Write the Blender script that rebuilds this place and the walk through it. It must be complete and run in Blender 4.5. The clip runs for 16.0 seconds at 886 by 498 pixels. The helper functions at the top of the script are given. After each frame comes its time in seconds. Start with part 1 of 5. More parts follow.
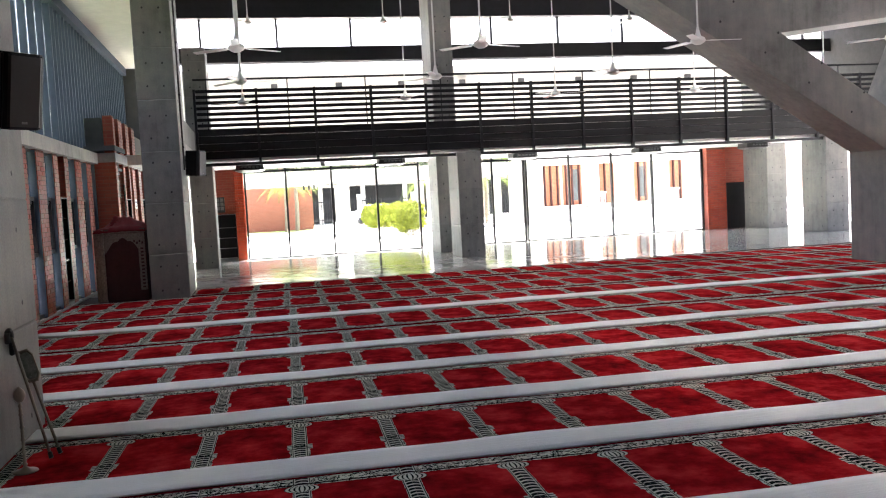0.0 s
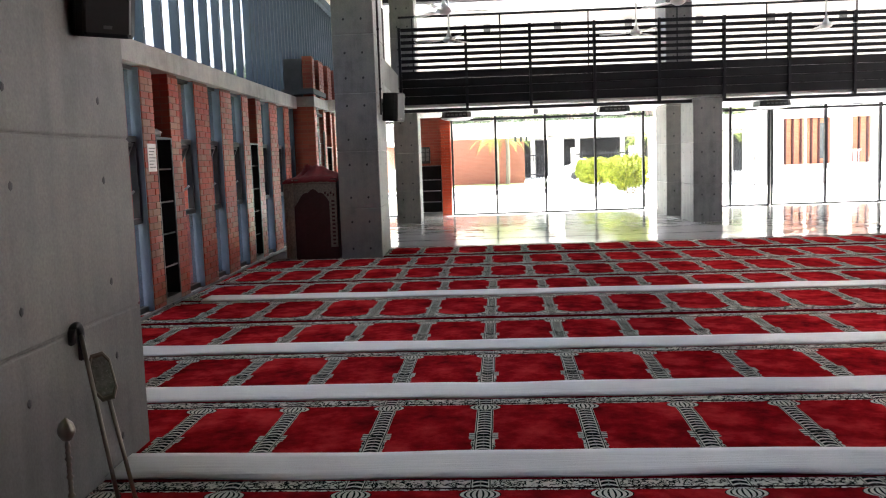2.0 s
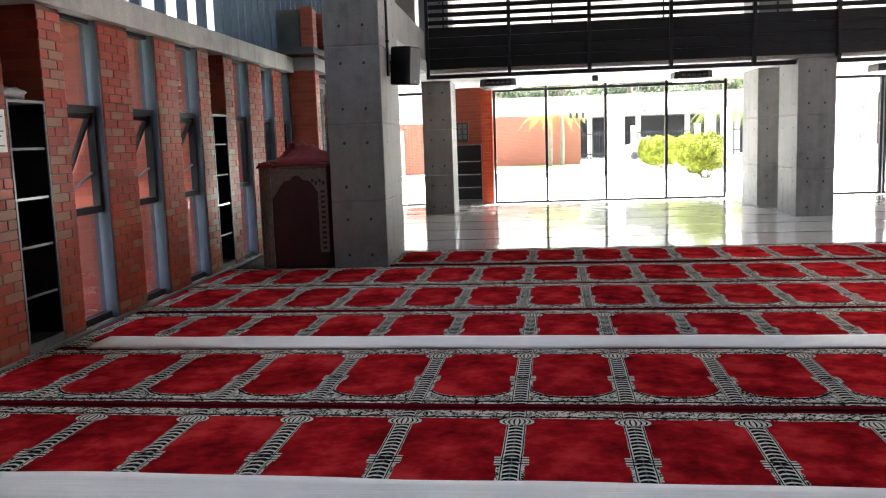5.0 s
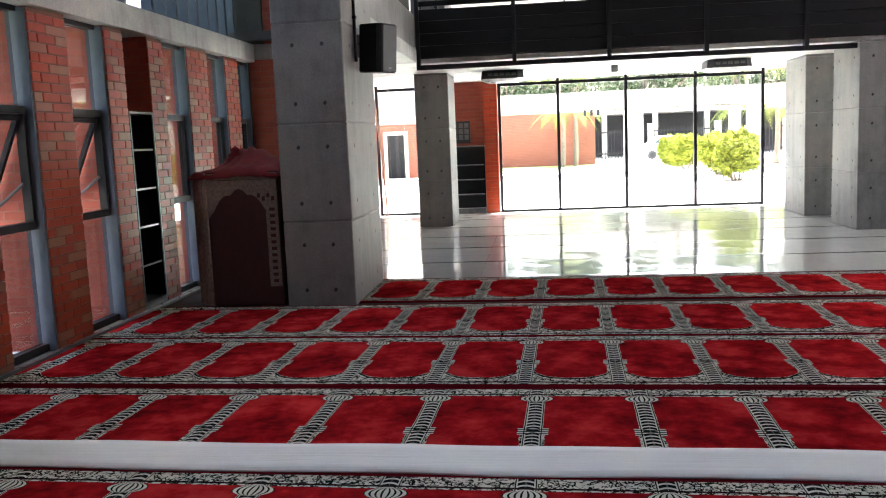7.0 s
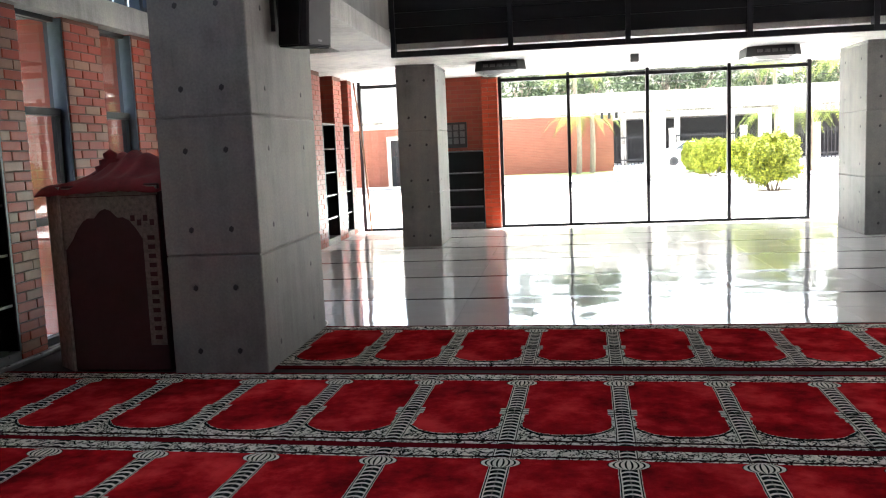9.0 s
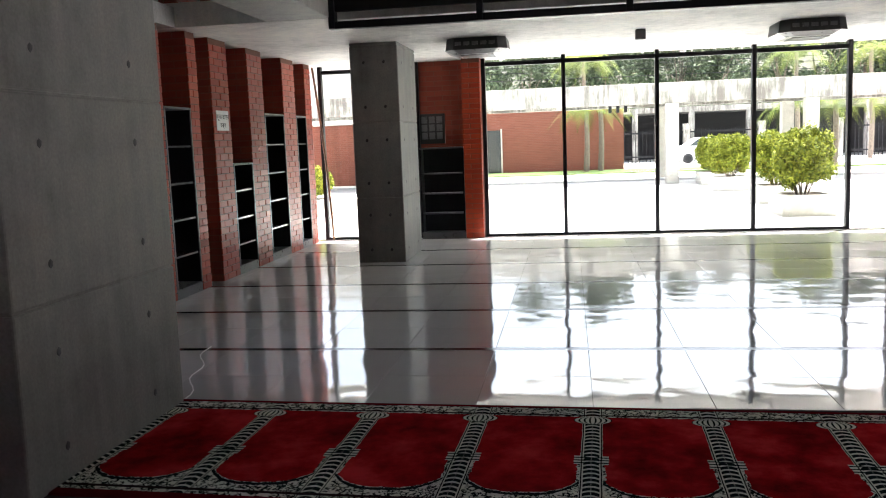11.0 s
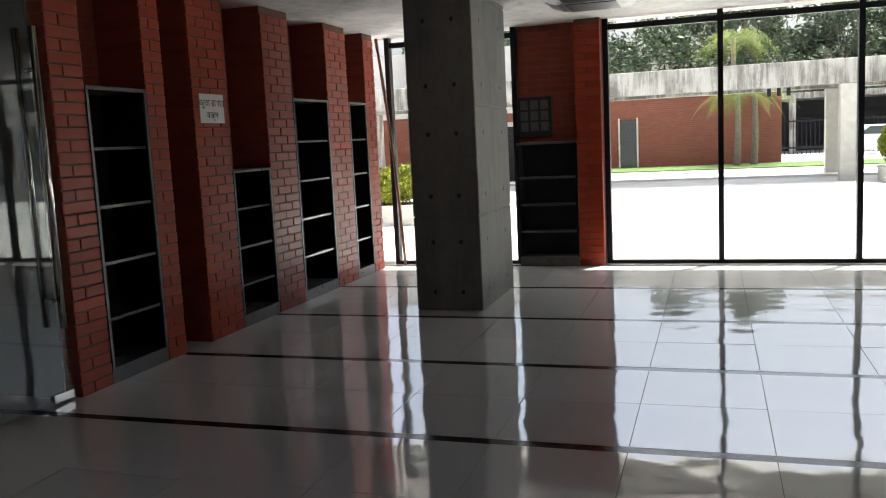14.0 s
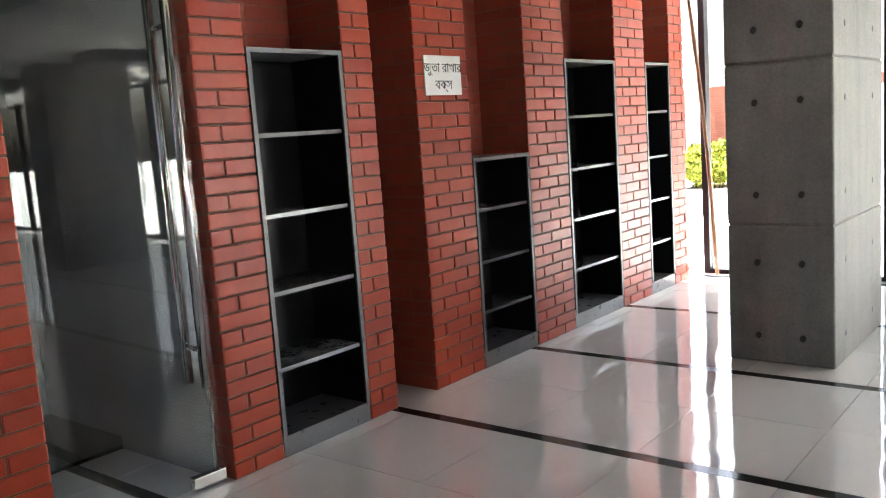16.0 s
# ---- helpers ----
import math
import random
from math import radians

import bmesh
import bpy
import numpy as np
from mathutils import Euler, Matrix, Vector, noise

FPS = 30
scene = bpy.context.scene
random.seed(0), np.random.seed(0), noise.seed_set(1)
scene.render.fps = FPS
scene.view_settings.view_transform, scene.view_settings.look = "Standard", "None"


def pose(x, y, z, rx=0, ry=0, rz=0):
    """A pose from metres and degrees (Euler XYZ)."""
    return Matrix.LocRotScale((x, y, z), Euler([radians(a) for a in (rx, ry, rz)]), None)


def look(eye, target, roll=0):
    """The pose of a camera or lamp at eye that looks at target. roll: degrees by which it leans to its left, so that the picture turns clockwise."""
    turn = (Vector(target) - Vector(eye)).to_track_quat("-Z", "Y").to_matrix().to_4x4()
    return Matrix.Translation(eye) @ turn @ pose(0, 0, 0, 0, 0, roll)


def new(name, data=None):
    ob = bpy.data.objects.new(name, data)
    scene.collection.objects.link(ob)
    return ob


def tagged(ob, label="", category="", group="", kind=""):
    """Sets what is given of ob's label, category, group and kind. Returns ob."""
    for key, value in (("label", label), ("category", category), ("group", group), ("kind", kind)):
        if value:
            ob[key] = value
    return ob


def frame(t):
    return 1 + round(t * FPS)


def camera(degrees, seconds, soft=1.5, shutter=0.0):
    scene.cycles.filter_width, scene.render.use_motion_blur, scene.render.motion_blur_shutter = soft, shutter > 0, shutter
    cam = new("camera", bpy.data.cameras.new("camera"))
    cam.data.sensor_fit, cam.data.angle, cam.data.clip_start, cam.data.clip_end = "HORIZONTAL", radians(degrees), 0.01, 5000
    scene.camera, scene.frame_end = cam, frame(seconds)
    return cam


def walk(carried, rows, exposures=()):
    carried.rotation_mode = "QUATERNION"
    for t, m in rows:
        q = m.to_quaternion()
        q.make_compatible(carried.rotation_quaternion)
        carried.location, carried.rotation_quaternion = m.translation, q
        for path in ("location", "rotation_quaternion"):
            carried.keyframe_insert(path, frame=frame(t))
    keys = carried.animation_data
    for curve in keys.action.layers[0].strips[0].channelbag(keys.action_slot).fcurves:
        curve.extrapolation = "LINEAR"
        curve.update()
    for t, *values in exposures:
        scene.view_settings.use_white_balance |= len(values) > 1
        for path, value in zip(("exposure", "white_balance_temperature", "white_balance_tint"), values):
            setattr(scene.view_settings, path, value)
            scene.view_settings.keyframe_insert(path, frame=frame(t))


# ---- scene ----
cam = camera(55.0, 16.0, soft=1.1)
PATH = [
    (0, (-0.208, 0.155, 1.577), (0.215, 2.106, 1.452), -3.1),
    (0.5, (-0.189, 0.735, 1.548), (0.086, 2.71, 1.396), -1.5),
    (1, (-0.148, 1.279, 1.539), (0.019, 3.264, 1.365), -1.7),
    (1.5, (-0.088, 1.827, 1.537), (-0.114, 3.817, 1.341), -1.8),
    (2, (-0.011, 2.421, 1.55), (-0.08, 4.409, 1.339), -2.0),
    (2.5, (0.08, 2.997, 1.534), (-0.016, 4.982, 1.307), -1.9),
    (3, (0.108, 3.582, 1.521), (-0.011, 5.563, 1.274), -1.7),
    (3.5, (0.161, 4.16, 1.489), (0.023, 6.139, 1.238), -1.9),
    (4, (0.193, 4.739, 1.498), (0.026, 6.716, 1.247), -1.7),
    (4.2, (0.178, 4.995, 1.499), (0.008, 6.972, 1.246), -1.8),
    (6.3, (0.286, 7.381, 1.5), (0.043, 9.35, 1.247), -2.1),
    (6.5, (0.283, 7.616, 1.499), (0.041, 9.585, 1.246), -2.2),
    (7, (0.285, 8.226, 1.516), (0.057, 10.197, 1.262), -2.4),
    (7.5, (0.307, 8.822, 1.53), (0.049, 10.789, 1.274), -2.1),
    (8, (0.351, 9.443, 1.513), (0.091, 11.41, 1.262), -2.2),
    (8.5, (0.452, 10.032, 1.48), (0.193, 12.0, 1.24), -2.5),
    (9, (0.492, 10.629, 1.458), (0.221, 12.597, 1.22), -2.4),
    (9.2, (0.514, 10.884, 1.46), (0.24, 12.851, 1.224), -2.7),
    (11.3, (0.82, 13.224, 1.435), (0.514, 15.184, 1.182), -2.1),
    (11.5, (0.834, 13.457, 1.435), (0.525, 15.416, 1.174), -2.1),
    (12, (0.861, 14.051, 1.446), (0.567, 16.01, 1.173), -2.2),
    (12.5, (0.884, 14.6, 1.464), (0.521, 16.547, 1.182), -2.3),
    (13, (0.84, 15.165, 1.481), (0.447, 17.108, 1.219), -2.2),
    (13.5, (0.768, 15.728, 1.461), (0.316, 17.659, 1.203), -2.5),
    (14, (0.632, 16.233, 1.448), (0.025, 18.122, 1.195), -2.8),
    (14.5, (0.511, 16.77, 1.444), (-0.119, 18.651, 1.188), -3.0),
    (15, (0.365, 17.255, 1.452), (-0.482, 19.049, 1.2), -3.7),
    (15.5, (0.177, 17.712, 1.474), (-0.859, 19.404, 1.218), -2.6),
    (16, (-0.015, 18.169, 1.465), (-1.259, 19.711, 1.191), -4.0),
]
walk(cam, [(t, look(eye, target, roll)) for t, eye, target, roll in PATH],
     exposures=[(0.0, 4.15), (4.0, 4.3), (8.0, 4.3), (9.2, 4.0), (11.5, 2.6), (12.5, 2.1), (14.6, 2.0), (15.0, 2.15), (15.5, 3.15), (16.0, 4.2)])

# ---- world and sun ----
world = bpy.data.worlds.new("sky")
scene.world = world
world.use_nodes = True
wn, wl = world.node_tree.nodes, world.node_tree.links
sky = wn.new("ShaderNodeTexSky")
sky.sky_type, sky.sun_disc = "NISHITA", False
sky.sun_elevation, sky.sun_rotation = radians(70), radians(35)
sky.air_density, sky.dust_density, sky.ozone_density = 0.7, 9.0, 0.4
wn["Background"].inputs["Strength"].default_value = 0.15
wl.new(sky.outputs["Color"], wn["Background"].inputs["Color"])
sun_data = bpy.data.lights.new("sun", "SUN")
sun_data.energy, sun_data.angle, sun_data.color = 4.0, radians(0.6), (1.0, 0.99, 0.975)
sun = new("sun", sun_data)
# the sun stands high ahead of the walk, a little to its right
sun.matrix_world = look((30 * math.sin(radians(35)), 30 * math.cos(radians(35)), 30 * math.tan(radians(70))), (0, 0, 0))


# ---- node helpers ----
class Mat:
    """A node material, with short calls for its nodes."""

    def __init__(self, name, rough=0.6, metal=0.0):
        self.m = bpy.data.materials.new(name)
        self.m.use_nodes = True
        self.t = self.m.node_tree
        self.b = self.t.nodes["Principled BSDF"]
        self.b.inputs["Roughness"].default_value = rough
        self.b.inputs["Metallic"].default_value = metal
        self.co = self.t.nodes.new("ShaderNodeTexCoord").outputs["Object"]

    def put(self, value, socket):
        if hasattr(value, "is_output"):
            self.t.links.new(value, socket)
        elif isinstance(value, tuple) and len(value) == 3 and socket.type == "RGBA":
            socket.default_value = (*value, 1)
        else:
            socket.default_value = value

    def math(self, op, a, b=0.0, c=0.0):
        n = self.t.nodes.new("ShaderNodeMath")
        n.operation = op
        for i, v in enumerate((a, b, c)):
            self.put(v, n.inputs[i])
        return n.outputs[0]

    def mix(self, f, a, b, kind="MIX"):
        n = self.t.nodes.new("ShaderNodeMixRGB")
        n.blend_type = kind
        for i, v in enumerate((f, a, b)):
            self.put(v, n.inputs[i])
        return n.outputs[0]

    def noise(self, scale, detail=4.0, rough=0.6, vec=None, colour=False):
        n = self.t.nodes.new("ShaderNodeTexNoise")
        n.inputs["Scale"].default_value, n.inputs["Detail"].default_value = scale, detail
        n.inputs["Roughness"].default_value = rough
        self.put(vec or self.co, n.inputs["Vector"])
        return n.outputs["Color" if colour else "Fac"]

    def vec(self, sx, sy, sz, src=None):
        n = self.t.nodes.new("ShaderNodeMapping")
        n.inputs["Scale"].default_value = (sx, sy, sz)
        self.put(src or self.co, n.inputs["Vector"])
        return n.outputs[0]

    def ramp(self, f, *stops):
        n = self.t.nodes.new("ShaderNodeValToRGB")
        e = n.color_ramp.elements
        while len(e) < len(stops):
            e.new(0.5)
        for el, (p, col) in zip(e, stops):
            el.position, el.color = p, (*col, 1)
        self.put(f, n.inputs[0])
        return n.outputs[0]

    def split(self, src=None):
        n = self.t.nodes.new("ShaderNodeSeparateXYZ")
        self.put(src or self.co, n.inputs[0])
        return n.outputs

    def world_co(self):
        self.co = self.t.nodes.new("ShaderNodeNewGeometry").outputs["Position"]
        return self

    def rand(self):
        return self.t.nodes.new("ShaderNodeObjectInfo").outputs["Random"]

    def island(self):
        return self.t.nodes.new("ShaderNodeNewGeometry").outputs["Random Per Island"]

    def col(self, c):
        self.put(c, self.b.inputs["Base Color"])
        return self

    def rough(self, r):
        self.put(r, self.b.inputs["Roughness"])
        return self

    def bump(self, h, strength=0.3, dist=0.01):
        n = self.t.nodes.new("ShaderNodeBump")
        n.inputs["Strength"].default_value, n.inputs["Distance"].default_value = strength, dist
        self.put(h, n.inputs["Height"])
        self.t.links.new(n.outputs[0], self.b.inputs["Normal"])
        return self


def plain(name, c, rough=0.5, metal=0.0, var=0.12, scale=6.0, grain=60.0):
    """Paint, metal or plastic: one colour, uneven at two scales."""
    m = Mat(name, rough, metal).world_co()
    f = m.math("MULTIPLY_ADD", m.noise(scale), 0.7, m.math("MULTIPLY", m.noise(grain), 0.3))
    dark = tuple(v * (1 - 2 * var) for v in c)
    light = tuple(min(1, v * (1 + var)) for v in c)
    m.col(m.ramp(f, (0.3, dark), (0.7, light)))
    m.rough(m.math("MULTIPLY_ADD", m.noise(scale * 3), 0.2, rough - 0.1))
    m.bump(m.noise(grain), 0.08, 0.003)
    return m.m


def concrete(name, c, rough=0.6):
    m = Mat(name, rough).world_co()
    big, mid, fine = m.noise(0.9, 5), m.noise(5, 6), m.noise(90, 2)
    streak = m.noise(3.0, 4, vec=m.vec(3, 3, 0.25))
    f = m.math("ADD", m.math("MULTIPLY", big, 0.45), m.math("MULTIPLY", mid, 0.3))
    f = m.math("ADD", f, m.math("MULTIPLY", streak, 0.25))
    base = m.ramp(f, (0.34, tuple(v * 0.58 for v in c)), (0.5, c), (0.66, (c[0] * 1.32, c[1] * 1.29, c[2] * 1.2)))
    m.col(m.mix(0.3, base, m.noise(60, 3), "OVERLAY"))
    m.rough(m.math("MULTIPLY_ADD", mid, 0.3, rough - 0.15))
    m.b.inputs["Specular IOR Level"].default_value = 0.2
    m.bump(m.math("ADD", m.math("MULTIPLY", mid, 0.6), fine), 0.16, 0.006)
    return m.m


def brick_face(name, c1, c2, rough=0.55):
    """The fired face of single bricks; each takes its own tone."""
    m = Mat(name, rough).world_co()
    tone = m.mix(m.rand(), c1, c2)
    n1, n2 = m.noise(14, 5), m.noise(120, 3)
    tone = m.mix(m.math("MULTIPLY", n1, 0.4), tone, tuple(v * 0.5 for v in c1))
    m.col(m.mix(m.math("MULTIPLY", n2, 0.15), tone, (0.44, 0.10, 0.045)))
    m.rough(m.math("MULTIPLY_ADD", n1, 0.16, rough - 0.08))
    m.b.inputs["Specular IOR Level"].default_value = 0.3
    m.bump(m.math("ADD", n1, n2), 0.1, 0.003)
    return m.m


def brick_wall_mat(name, c1, c2, mortar, axis):
    """Courses for faces too far or too oblique for single bricks. axis: the plane's level direction."""
    m = Mat(name, 0.75).world_co()
    x, y, z = m.split()
    n = m.t.nodes.new("ShaderNodeCombineXYZ")
    m.put(x if axis == "x" else y, n.inputs[0])
    m.put(z, n.inputs[1])
    b = m.t.nodes.new("ShaderNodeTexBrick")
    m.put(n.outputs[0], b.inputs["Vector"])
    b.inputs["Scale"].default_value = 1.0
    b.inputs["Brick Width"].default_value, b.inputs["Row Height"].default_value = 0.245, 0.074
    b.inputs["Mortar Size"].default_value, b.inputs["Mortar Smooth"].default_value = 0.006, 0.2
    b.inputs["Color1"].default_value, b.inputs["Color2"].default_value = (*c1, 1), (*c2, 1)
    b.inputs["Mortar"].default_value = (*mortar, 1)
    stain = m.noise(0.8, 6)
    col = m.mix(m.math("MULTIPLY", stain, 0.35), b.outputs["Color"], tuple(v * 0.4 for v in c1))
    m.col(m.mix(m.math("MULTIPLY", m.noise(40), 0.25), col, c2))
    inv = m.math("SUBTRACT", 1.0, b.outputs["Fac"])
    m.bump(m.math("ADD", inv, m.math("MULTIPLY", m.noise(60), 0.3)), 0.5, 0.008)
    return m.m


def glass_mat(name, tint=(0.93, 0.96, 0.95), gloss=1.0):
    m = bpy.data.materials.new(name)
    m.use_nodes = True
    t = m.node_tree
    t.nodes.remove(t.nodes["Principled BSDF"])
    tr, gl, mx = t.nodes.new("ShaderNodeBsdfTransparent"), t.nodes.new("ShaderNodeBsdfGlossy"), t.nodes.new("ShaderNodeMixShader")
    lw, pw, fr = t.nodes.new("ShaderNodeLayerWeight"), t.nodes.new("ShaderNodeMath"), t.nodes.new("ShaderNodeMath")
    lw.inputs[0].default_value = 0.5
    pw.operation, fr.operation = "POWER", "MULTIPLY_ADD"
    pw.inputs[1].default_value = 5.0
    fr.inputs[1].default_value, fr.inputs[2].default_value = 0.9, 0.035
    t.links.new(lw.outputs["Facing"], pw.inputs[0])
    t.links.new(pw.outputs[0], fr.inputs[0])
    tr.inputs[0].default_value = (*tint, 1)
    gl.inputs["Roughness"].default_value = 0.01
    gl.inputs[0].default_value = (gloss, gloss, gloss, 1)
    t.links.new(fr.outputs[0], mx.inputs[0])
    t.links.new(tr.outputs[0], mx.inputs[1])
    t.links.new(gl.outputs[0], mx.inputs[2])
    t.links.new(mx.outputs[0], t.nodes["Material Output"].inputs[0])
    return m


def tile_mat():
    m = Mat("glazed porcelain", 0.05).world_co()
    r = m.rand()
    base = m.mix(r, (0.54, 0.53, 0.52), (0.59, 0.58, 0.57))
    vein = m.noise(1.6, 8, 0.65)
    m.col(m.mix(m.math("MULTIPLY", vein, 0.3), base, (0.47, 0.46, 0.45)))
    m.rough(m.math("MULTIPLY_ADD", m.noise(7, 5), 0.05, 0.025))
    m.b.inputs["IOR"].default_value = 3.1
    # each tile lies a little out of level and is slightly wavy
    wav = m.noise(1.3, 2, vec=m.vec(1, 1, 1))
    m.bump(m.math("ADD", wav, m.math("MULTIPLY", m.noise(6, 2), 0.06)), 0.42, 0.02)
    return m.m


def rug_mat():
    """Woven prayer runner: places 0.6 m wide with red fields, ladder columns and scalloped borders. Local x along, y across."""
    m = Mat("woven prayer runner", 0.92)
    x, y, z = m.split()
    wob = m.math("MULTIPLY", m.math("SUBTRACT", m.noise(3.0, 2), 0.5), 0.012)
    x = m.math("ADD", x, wob)
    u = m.math("FRACT", m.math("DIVIDE", m.math("ADD", x, 300.0), 0.6))
    d = m.math("MULTIPLY", m.math("ABSOLUTE", m.math("SUBTRACT", u, 0.5)), 0.6)      # from the field's middle, metres
    s = m.math("SUBTRACT", 0.3, d)                                                  # from the column's middle
    n = m.math("MULTIPLY", m.math("SUBTRACT", m.noise(28, 3), 0.5), 0.03)
    # lower, scalloped edge of the field
    e = m.math("DIVIDE", d, 0.3)
    low = m.math("ADD", m.math("MULTIPLY_ADD", m.math("POWER", e, 3.0), 0.24, 0.2), n)
    field = m.math("GREATER_THAN", y, low)
    field = m.math("MULTIPLY", field, m.math("LESS_THAN", y, m.math("ADD", 1.17, m.math("MULTIPLY", n, 0.3))))
    shaft = m.math("LESS_THAN", s, m.math("ADD", 0.051, m.math("MULTIPLY", n, 0.35)))
    # melon-shaped capital: a flat oval with curved ribs
    cv = m.math("DIVIDE", m.math("SUBTRACT", y, 1.12), 0.058)
    half = m.math("SQRT", m.math("MAXIMUM", m.math("SUBTRACT", 1.0, m.math("MULTIPLY", cv, cv)), 0.0001))
    cq = m.math("DIVIDE", m.math("DIVIDE", s, half), 0.098)
    cap = m.math("LESS_THAN", cq, 1.0)
    plinth = m.math("MULTIPLY", m.math("LESS_THAN", m.math("ABSOLUTE", m.math("SUBTRACT", y, 0.57)), 0.05), m.math("LESS_THAN", s, m.math("ADD", 0.08, m.math("MULTIPLY", n, 0.5))))
    foot = m.math("MAXIMUM", plinth, m.math("MULTIPLY", m.math("LESS_THAN", y, 0.54), m.math("LESS_THAN", s, m.math("ADD", 0.064, n))))
    orn = m.math("MAXIMUM", shaft, m.math("MAXIMUM", cap, foot))
    field = m.math("MULTIPLY", field, m.math("SUBTRACT", 1.0, orn))
    # ornament: ladder rungs in the shafts, rings in the capitals, leafwork in the borders
    wave = m.math("FRACT", m.math("ADD", m.math("MULTIPLY", y, 21.0), m.math("MULTIPLY", m.math("MULTIPLY", s, s), 260.0)))
    rung = m.math("LESS_THAN", wave, m.math("MULTIPLY_ADD", n, 8.0, 0.66))
    ladder_dark = m.math("MULTIPLY", rung, m.math("LESS_THAN", s, 0.036))
    ladder_dark = m.math("MAXIMUM", ladder_dark, m.math("LESS_THAN", m.math("ABSOLUTE", m.math("SUBTRACT", s, 0.045)), 0.003))
    ladder_dark = m.math("MAXIMUM", ladder_dark, m.math("MULTIPLY", plinth, m.math("LESS_THAN", m.math("FRACT", m.math("MULTIPLY_ADD", n, 8.0, m.math("MULTIPLY", y, 32.0))), 0.4)))
    ring = m.math("GREATER_THAN", m.math("FRACT", m.math("MULTIPLY_ADD", cq, 3.6, 0.25)), 0.62)
    vor = m.t.nodes.new("ShaderNodeTexVoronoi")
    vor.feature = "DISTANCE_TO_EDGE"
    vor.inputs["Scale"].default_value = 48.0
    m.put(m.mix(0.06, m.co, m.noise(18, 3, colour=True), "ADD"), vor.inputs["Vector"])
    leaf = m.math("MULTIPLY", m.math("LESS_THAN", vor.outputs["Distance"], 0.15), m.math("GREATER_THAN", m.noise(34, 2), 0.46))
    edge = m.math("LESS_THAN", m.math("ABSOLUTE", m.math("SUBTRACT", y, m.math("SUBTRACT", low, 0.02))), 0.012)
    leaf = m.math("MAXIMUM", leaf, edge)
    dark = m.mix(cap, m.mix(m.math("MAXIMUM", shaft, plinth), leaf, ladder_dark), ring)
    cream = m.mix(m.noise(20, 3), (0.74, 0.71, 0.64), (0.38, 0.40, 0.35))
    ink = m.mix(m.noise(9, 2), (0.005, 0.006, 0.008), (0.012, 0.022, 0.018))
    pattern = m.mix(dark, cream, ink)
    # selvedges: dark red and black lines along both long edges
    line = m.math("MAXIMUM", m.math("LESS_THAN", m.math("ABSOLUTE", m.math("SUBTRACT", y, 0.10)), 0.012),
                  m.math("LESS_THAN", m.math("ABSOLUTE", m.math("SUBTRACT", y, 1.195)), 0.009))
    pattern = m.mix(line, pattern, (0.02, 0.012, 0.012))
    selv = m.math("MAXIMUM", m.math("LESS_THAN", y, 0.055), m.math("GREATER_THAN", y, 1.30))
    pattern = m.mix(selv, pattern, (0.10, 0.004, 0.008))
    pile = m.noise(5.0, 5, 0.7)
    brush = m.noise(1.7, 3, 0.6)
    red = m.ramp(m.math("ADD", m.math("MULTIPLY", pile, 0.5), m.math("MULTIPLY", brush, 0.5)),
                 (0.37, (0.10, 0.004, 0.006)), (0.5, (0.29, 0.010, 0.014)), (0.62, (0.50, 0.030, 0.034)))
    m.col(m.mix(field, pattern, red))
    m.b.inputs["Specular IOR Level"].default_value = 0.0
    m.bump(m.math("ADD", m.noise(160, 2), m.math("MULTIPLY", m.math("ADD", field, m.noise(8, 4)), 0.8)), 0.5, 0.006)
    return m.m


CONC = concrete("board-marked concrete", (0.185, 0.183, 0.175))
CONC_SOFFIT = concrete("pale soffit concrete", (0.32, 0.315, 0.30))
SOFFIT_PAINT = concrete("pale painted soffit", (0.56, 0.55, 0.53), 0.7)
CONC_STAIN = Mat("rain-stained concrete", 0.8).world_co()
stain_a = CONC_STAIN.noise(3.0, 6, 0.7, vec=CONC_STAIN.vec(2.4, 2.4, 0.22))
stain_b = CONC_STAIN.noise(1.1, 5)
CONC_STAIN.col(CONC_STAIN.mix(CONC_STAIN.ramp(CONC_STAIN.math("MULTIPLY_ADD", stain_b, 0.5, CONC_STAIN.math("MULTIPLY", stain_a, 0.6)), (0.48, (1, 1, 1)), (0.62, (0, 0, 0))),
                              (0.13, 0.12, 0.105), (0.37, 0.355, 0.33)))
CONC_STAIN.bump(CONC_STAIN.noise(30), 0.3, 0.01)
CONC_STAIN = CONC_STAIN.m
PLASTER = plain("off-white plaster", (0.72, 0.70, 0.65), 0.8, var=0.05)
CREAM = plain("cream plaster", (0.66, 0.62, 0.52), 0.8, var=0.06)
BRICK = brick_face("glossy red facing brick", (0.27, 0.026, 0.009), (0.36, 0.046, 0.016), 0.36)
# paler tone imitates outdoor reflections on the glossy window-wall bricks
BRICK_PALE = brick_face("brick with gloss painted pale", (0.25, 0.095, 0.06), (0.30, 0.15, 0.10), 0.4)
MORTAR = plain("red-washed mortar", (0.15, 0.066, 0.045), 0.9)
# dark grey, to imitate shade in recesses and cut bounce off unseen walls
DIMWALL = plain("dark grey shade wall", (0.06, 0.059, 0.057), 0.8)
BRICK_OUT = brick_wall_mat("weathered outdoor brick", (0.21, 0.060, 0.038), (0.27, 0.085, 0.055), (0.26, 0.14, 0.10), "x")
BRICK_Y = brick_wall_mat("brick courses along y", (0.22, 0.030, 0.014), (0.29, 0.052, 0.026), (0.20, 0.075, 0.045), "y")
BRICK_X = brick_wall_mat("brick courses along x", (0.22, 0.030, 0.014), (0.29, 0.052, 0.026), (0.20, 0.075, 0.045), "x")
